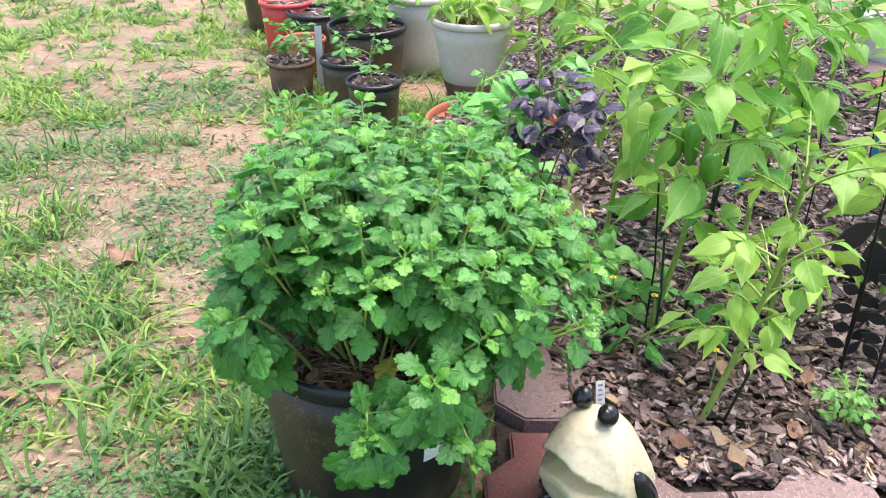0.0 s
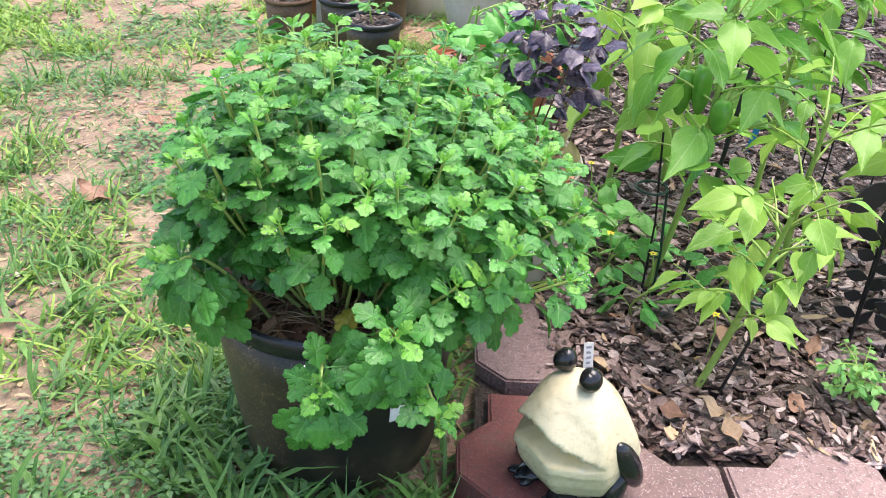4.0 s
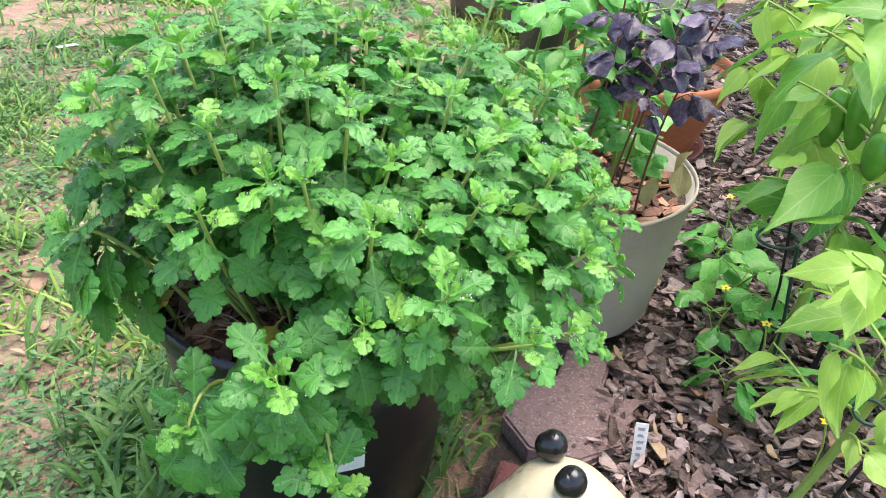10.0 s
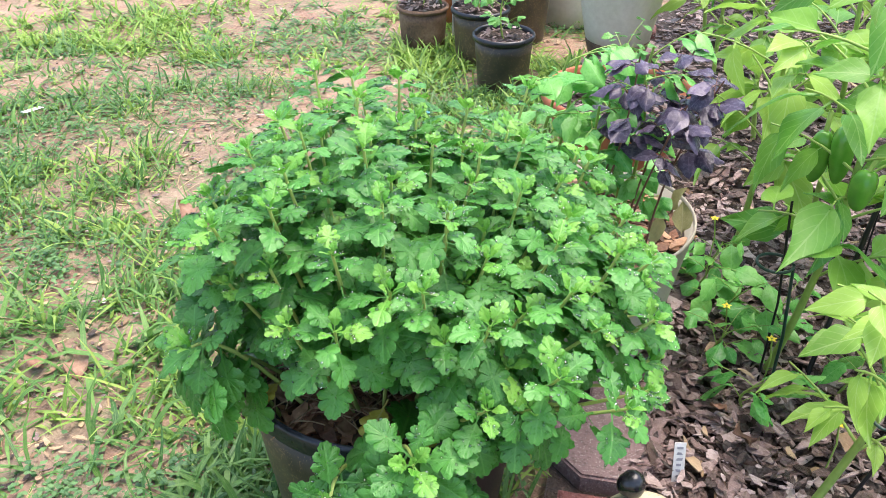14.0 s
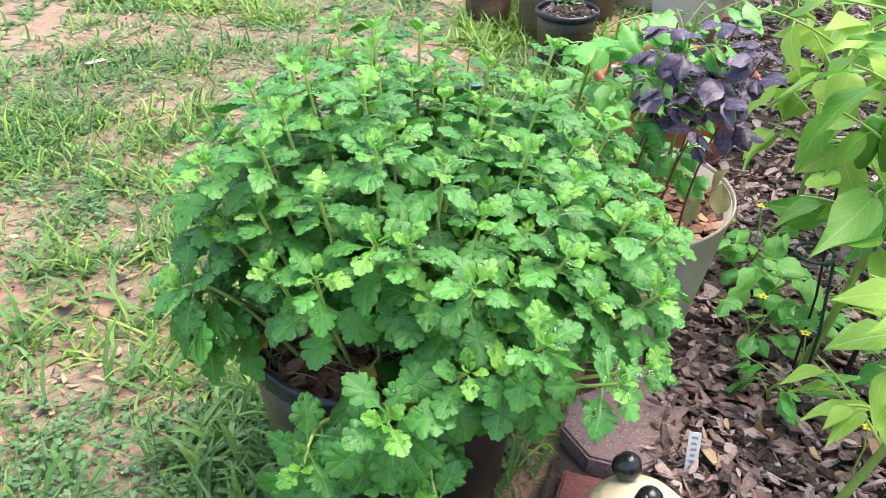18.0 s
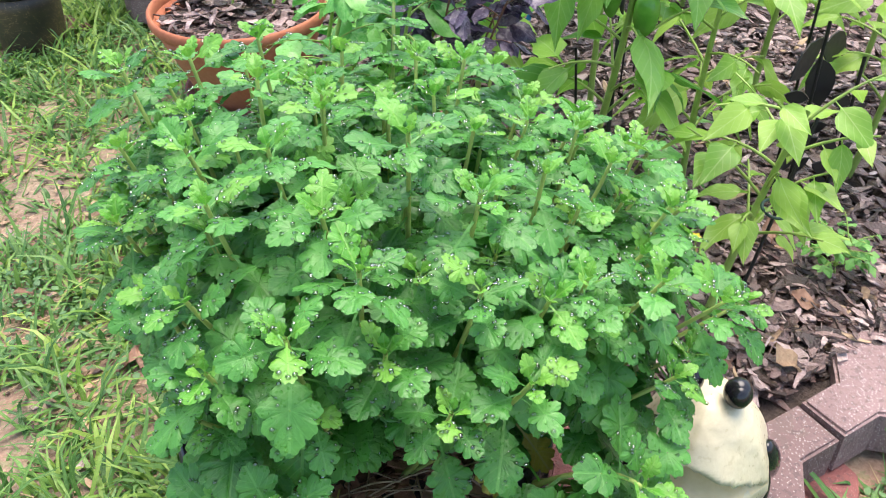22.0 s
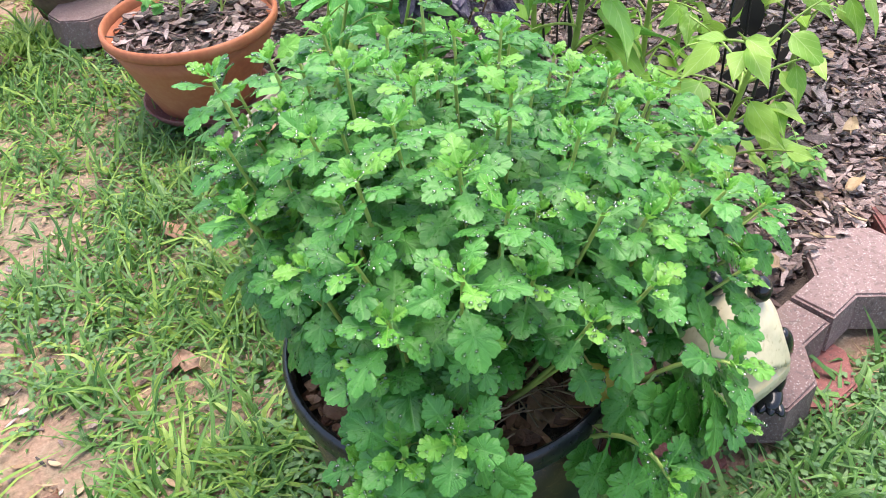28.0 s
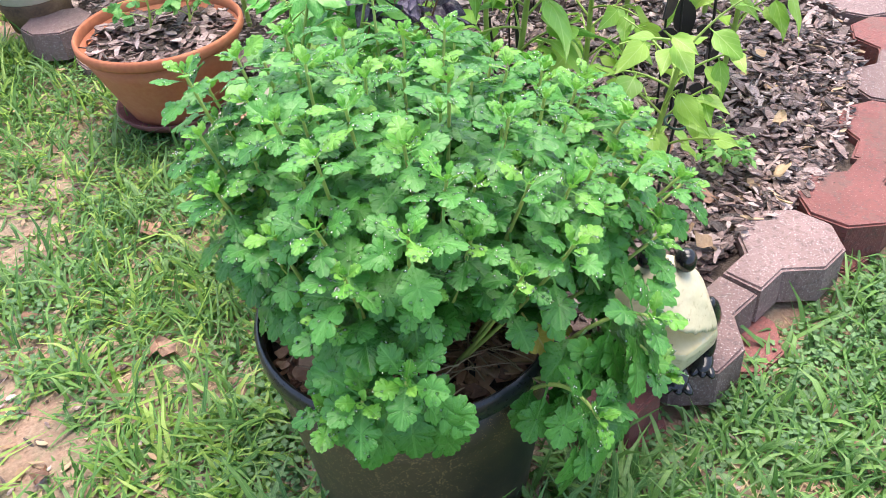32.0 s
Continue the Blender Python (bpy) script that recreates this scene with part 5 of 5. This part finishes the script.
# ---- seedlings and herbs ----
for name, base, top, spread, nb, per, size, seed, lab in (
        ("seedling", (-0.193, 2.3, 0.112), (-0.19, 2.29, 0.235), 0.05, 7, 5, 0.03, 61, "young leafy seedling in a small black pot"),
        ("seedling", (-0.455, 2.535, 0.095), (-0.45, 2.53, 0.21), 0.06, 11, 6, 0.035, 62, "bushy young seedling in a muddy black pot"),
        ("seedling", (-0.285, 2.47, 0.118), (-0.285, 2.47, 0.2), 0.04, 5, 5, 0.03, 63, "young seedling in a black pot"),
        ("herb", (-0.245, 2.66, 0.155), (-0.245, 2.66, 0.27), 0.1, 26, 7, 0.045, 64, "dense bright green herb in a large black pot"),
        ("herb", (0.596, 1.045, 0.02), (0.597, 1.04, 0.085), 0.045, 18, 9, 0.015, 65, "small feathery green herb in the bark mulch"),
        ("seedling", (0.095, 1.895, 0.15), (0.105, 1.895, 0.26), 0.06, 9, 6, 0.026, 66, "spindly grey-green herb in the terracotta bowl"),
        ("seedling", (0.15, 1.86, 0.15), (0.16, 1.87, 0.235), 0.05, 7, 6, 0.024, 67, "spindly grey-green herb in the terracotta bowl")):
    shrub(name, base, top, spread, nb, per, size, None, M_PEP_STEM, lab, "plant", seed, 0.0025, 0.2, True, "seedlings", MUM_LEAVES if size > 0.025 else SMALL_LEAVES, M_SERRANO if name == "seedling" else M_HERB)
for k in range(4):
    a = k * 1.6
    shrub("lettuce", (0.05 + 0.05 * math.cos(a), 2.42 + 0.05 * math.sin(a), 0.24), (0.05 + 0.08 * math.cos(a), 2.42 + 0.08 * math.sin(a), 0.33), 0.05, 5, 3, 0.07, PALE_MESH, M_PEP_STEM,
          "pale yellow-green leafy plant in the cream planter", "plant", 70 + k, 0.003, 0.2, group="planter plants")

# low vine with round leaves beside the planter
for k, (x, y) in enumerate(((0.29, 1.32), (0.31, 1.42), (0.26, 1.47), (0.33, 1.22), (0.28, 1.55), (0.45, 1.27), (0.36, 1.4), (0.52, 1.36))):
    shrub("vine", (x, y, 0.02), (x + 0.02, y - 0.03, 0.09), 0.055, 6, 2, 0.044, BASIL_MESH, M_PEP_STEM, "low soft-leaved vine trailing over the mulch", "plant", 80 + k, 0.002, 0.1, group="vines")


# ---- fruit and flowers ----
def bell(x, y, z, l, w, material, turn, label):
    bm = bmesh.new()
    bmesh.ops.create_icosphere(bm, subdivisions=4, radius=1.0)
    for v in bm.verts:
        a = math.atan2(v.co.y, v.co.x)
        k = (1 + 0.09 * math.cos(3 * a)) * (1 + 0.12 * v.co.z)
        v.co = Vector((v.co.x * w * k, v.co.y * w * k, v.co.z * l - 0.12 * l * max(0, v.co.z) ** 6))
    ob = thing("pepper", pose(x, y, z, rnd.uniform(-8, 8), rnd.uniform(-8, 8), turn), label, "pepper", "hanging peppers")
    part("fruit", from_bm("fruit", bm, True), material, ob)
    part("stalk", tube_mesh([(0, 0, l * 0.85), (0.002, 0, l * 1.1), (0.008, 0, l * 1.45)], 0.003, 7), M_PEP_STEM, ob)


bell(0.385, 1.285, 0.36, 0.038, 0.0135, M_PEPPER, 0, "long glossy green pepper hanging on the plant")
bell(0.41, 1.25, 0.335, 0.027, 0.0145, M_PEPPER, 40, "plump glossy green pepper hanging on the plant")
bell(0.365, 1.3, 0.35, 0.036, 0.013, M_PEPPER, 80, "long glossy green pepper hanging on the plant")
bell(0.743, 2.2, 0.3, 0.04, 0.028, M_TOMATO, 0, "ripe red pepper hanging among leaves")
bell(0.8, 2.19, 0.31, 0.034, 0.02, M_TOMATO, 50, "ripe red pepper hanging among leaves")
for x, y, z in ((0.3, 1.33, 0.1), (0.35, 1.24, 0.12), (0.42, 1.12, 0.1), (0.28, 1.5, 0.14)):
    ob = thing("flower", Matrix.Translation((x, y, z)), "small yellow blossom on the vine", "flower", "yellow flowers")
    for k in range(5):
        v, f, u = SMALL_LEAVES[0]
        part("petal", quads("petal", v * 0.007, f, u), M_YELLOW, ob, "", pose(0, 0, 0, 25, 0, 72 * k))
    part("stalk", tube_mesh([(0, 0, 0.001), (0.004, 0, -0.03), (0.0, 0.006, -z)], 0.0012, 5), M_PEP_STEM, ob)

# far pots
plain_pot("small_pot", -0.56, 3.05, 0.0, 0.07, 0.09, 0.17, M_RED, M_RED, "bright red plastic pot on the far lawn", 0.15, 0.015, None, 40, seed=11)
plain_pot("small_pot", -0.44, 2.95, 0.0, 0.08, 0.1, 0.16, M_BLACK, M_BLACK_RIM, "black nursery pot in a far group of pots", 0.14, 0.015, None, 40, seed=12)
plain_pot("small_pot", -0.68, 3.35, 0.0, 0.08, 0.1, 0.17, M_BLACK, M_BLACK_RIM, "black nursery pot in a far group of pots", 0.14, 0.015, None, 40, seed=13)
plain_pot("small_pot", -0.45, 2.76, 0.0, 0.05, 0.066, 0.12, M_TERRA, M_TERRA, "small orange terracotta pot between black pots", 0.1, 0.015, None, 40, seed=14)
plain_pot("planter", 1.47, 3.0, 0.0, 0.11, 0.13, 0.16, M_WHITE, M_WHITE, "round white ribbed planter beyond the bed", 0.13, 0.02, None, 60, seed=15)
plain_pot("planter", 0.42, 3.75, 0.0, 0.12, 0.15, 0.25, M_TERRA, M_TERRA, "terracotta pot behind the pepper bed", 0.2, 0.02, None, 60, seed=16)


# strap-leaved clump beyond the edging
clump = thing("border_grass", pose(1.66, 1.96, 0.0), "clump of long arching green strap leaves beyond the edging", "plant")
STRAP = blade(((0, .03), (.2, .035), (.45, .034), (.7, .026), (.9, .012), (1, .002)), 3, 0.5, 0.55, 0.0, 0.1, 0, 5)
strap_mesh = quads("strap_leaf", STRAP[0] * 0.36, STRAP[1], STRAP[2])
strap_mesh.materials.append(M_PEP)
for k in range(44):
    a, el = rnd.uniform(0, 6.283), rnd.uniform(0.75, 1.45)
    part("strap_leaf", strap_mesh, None, clump, "", aim((rnd.gauss(0, 0.05), rnd.gauss(0, 0.05), 0.0), (math.cos(a) * math.cos(el), math.sin(a) * math.cos(el), math.sin(el)), (0, 0, 1), 0, rnd.uniform(0.7, 1.15)))
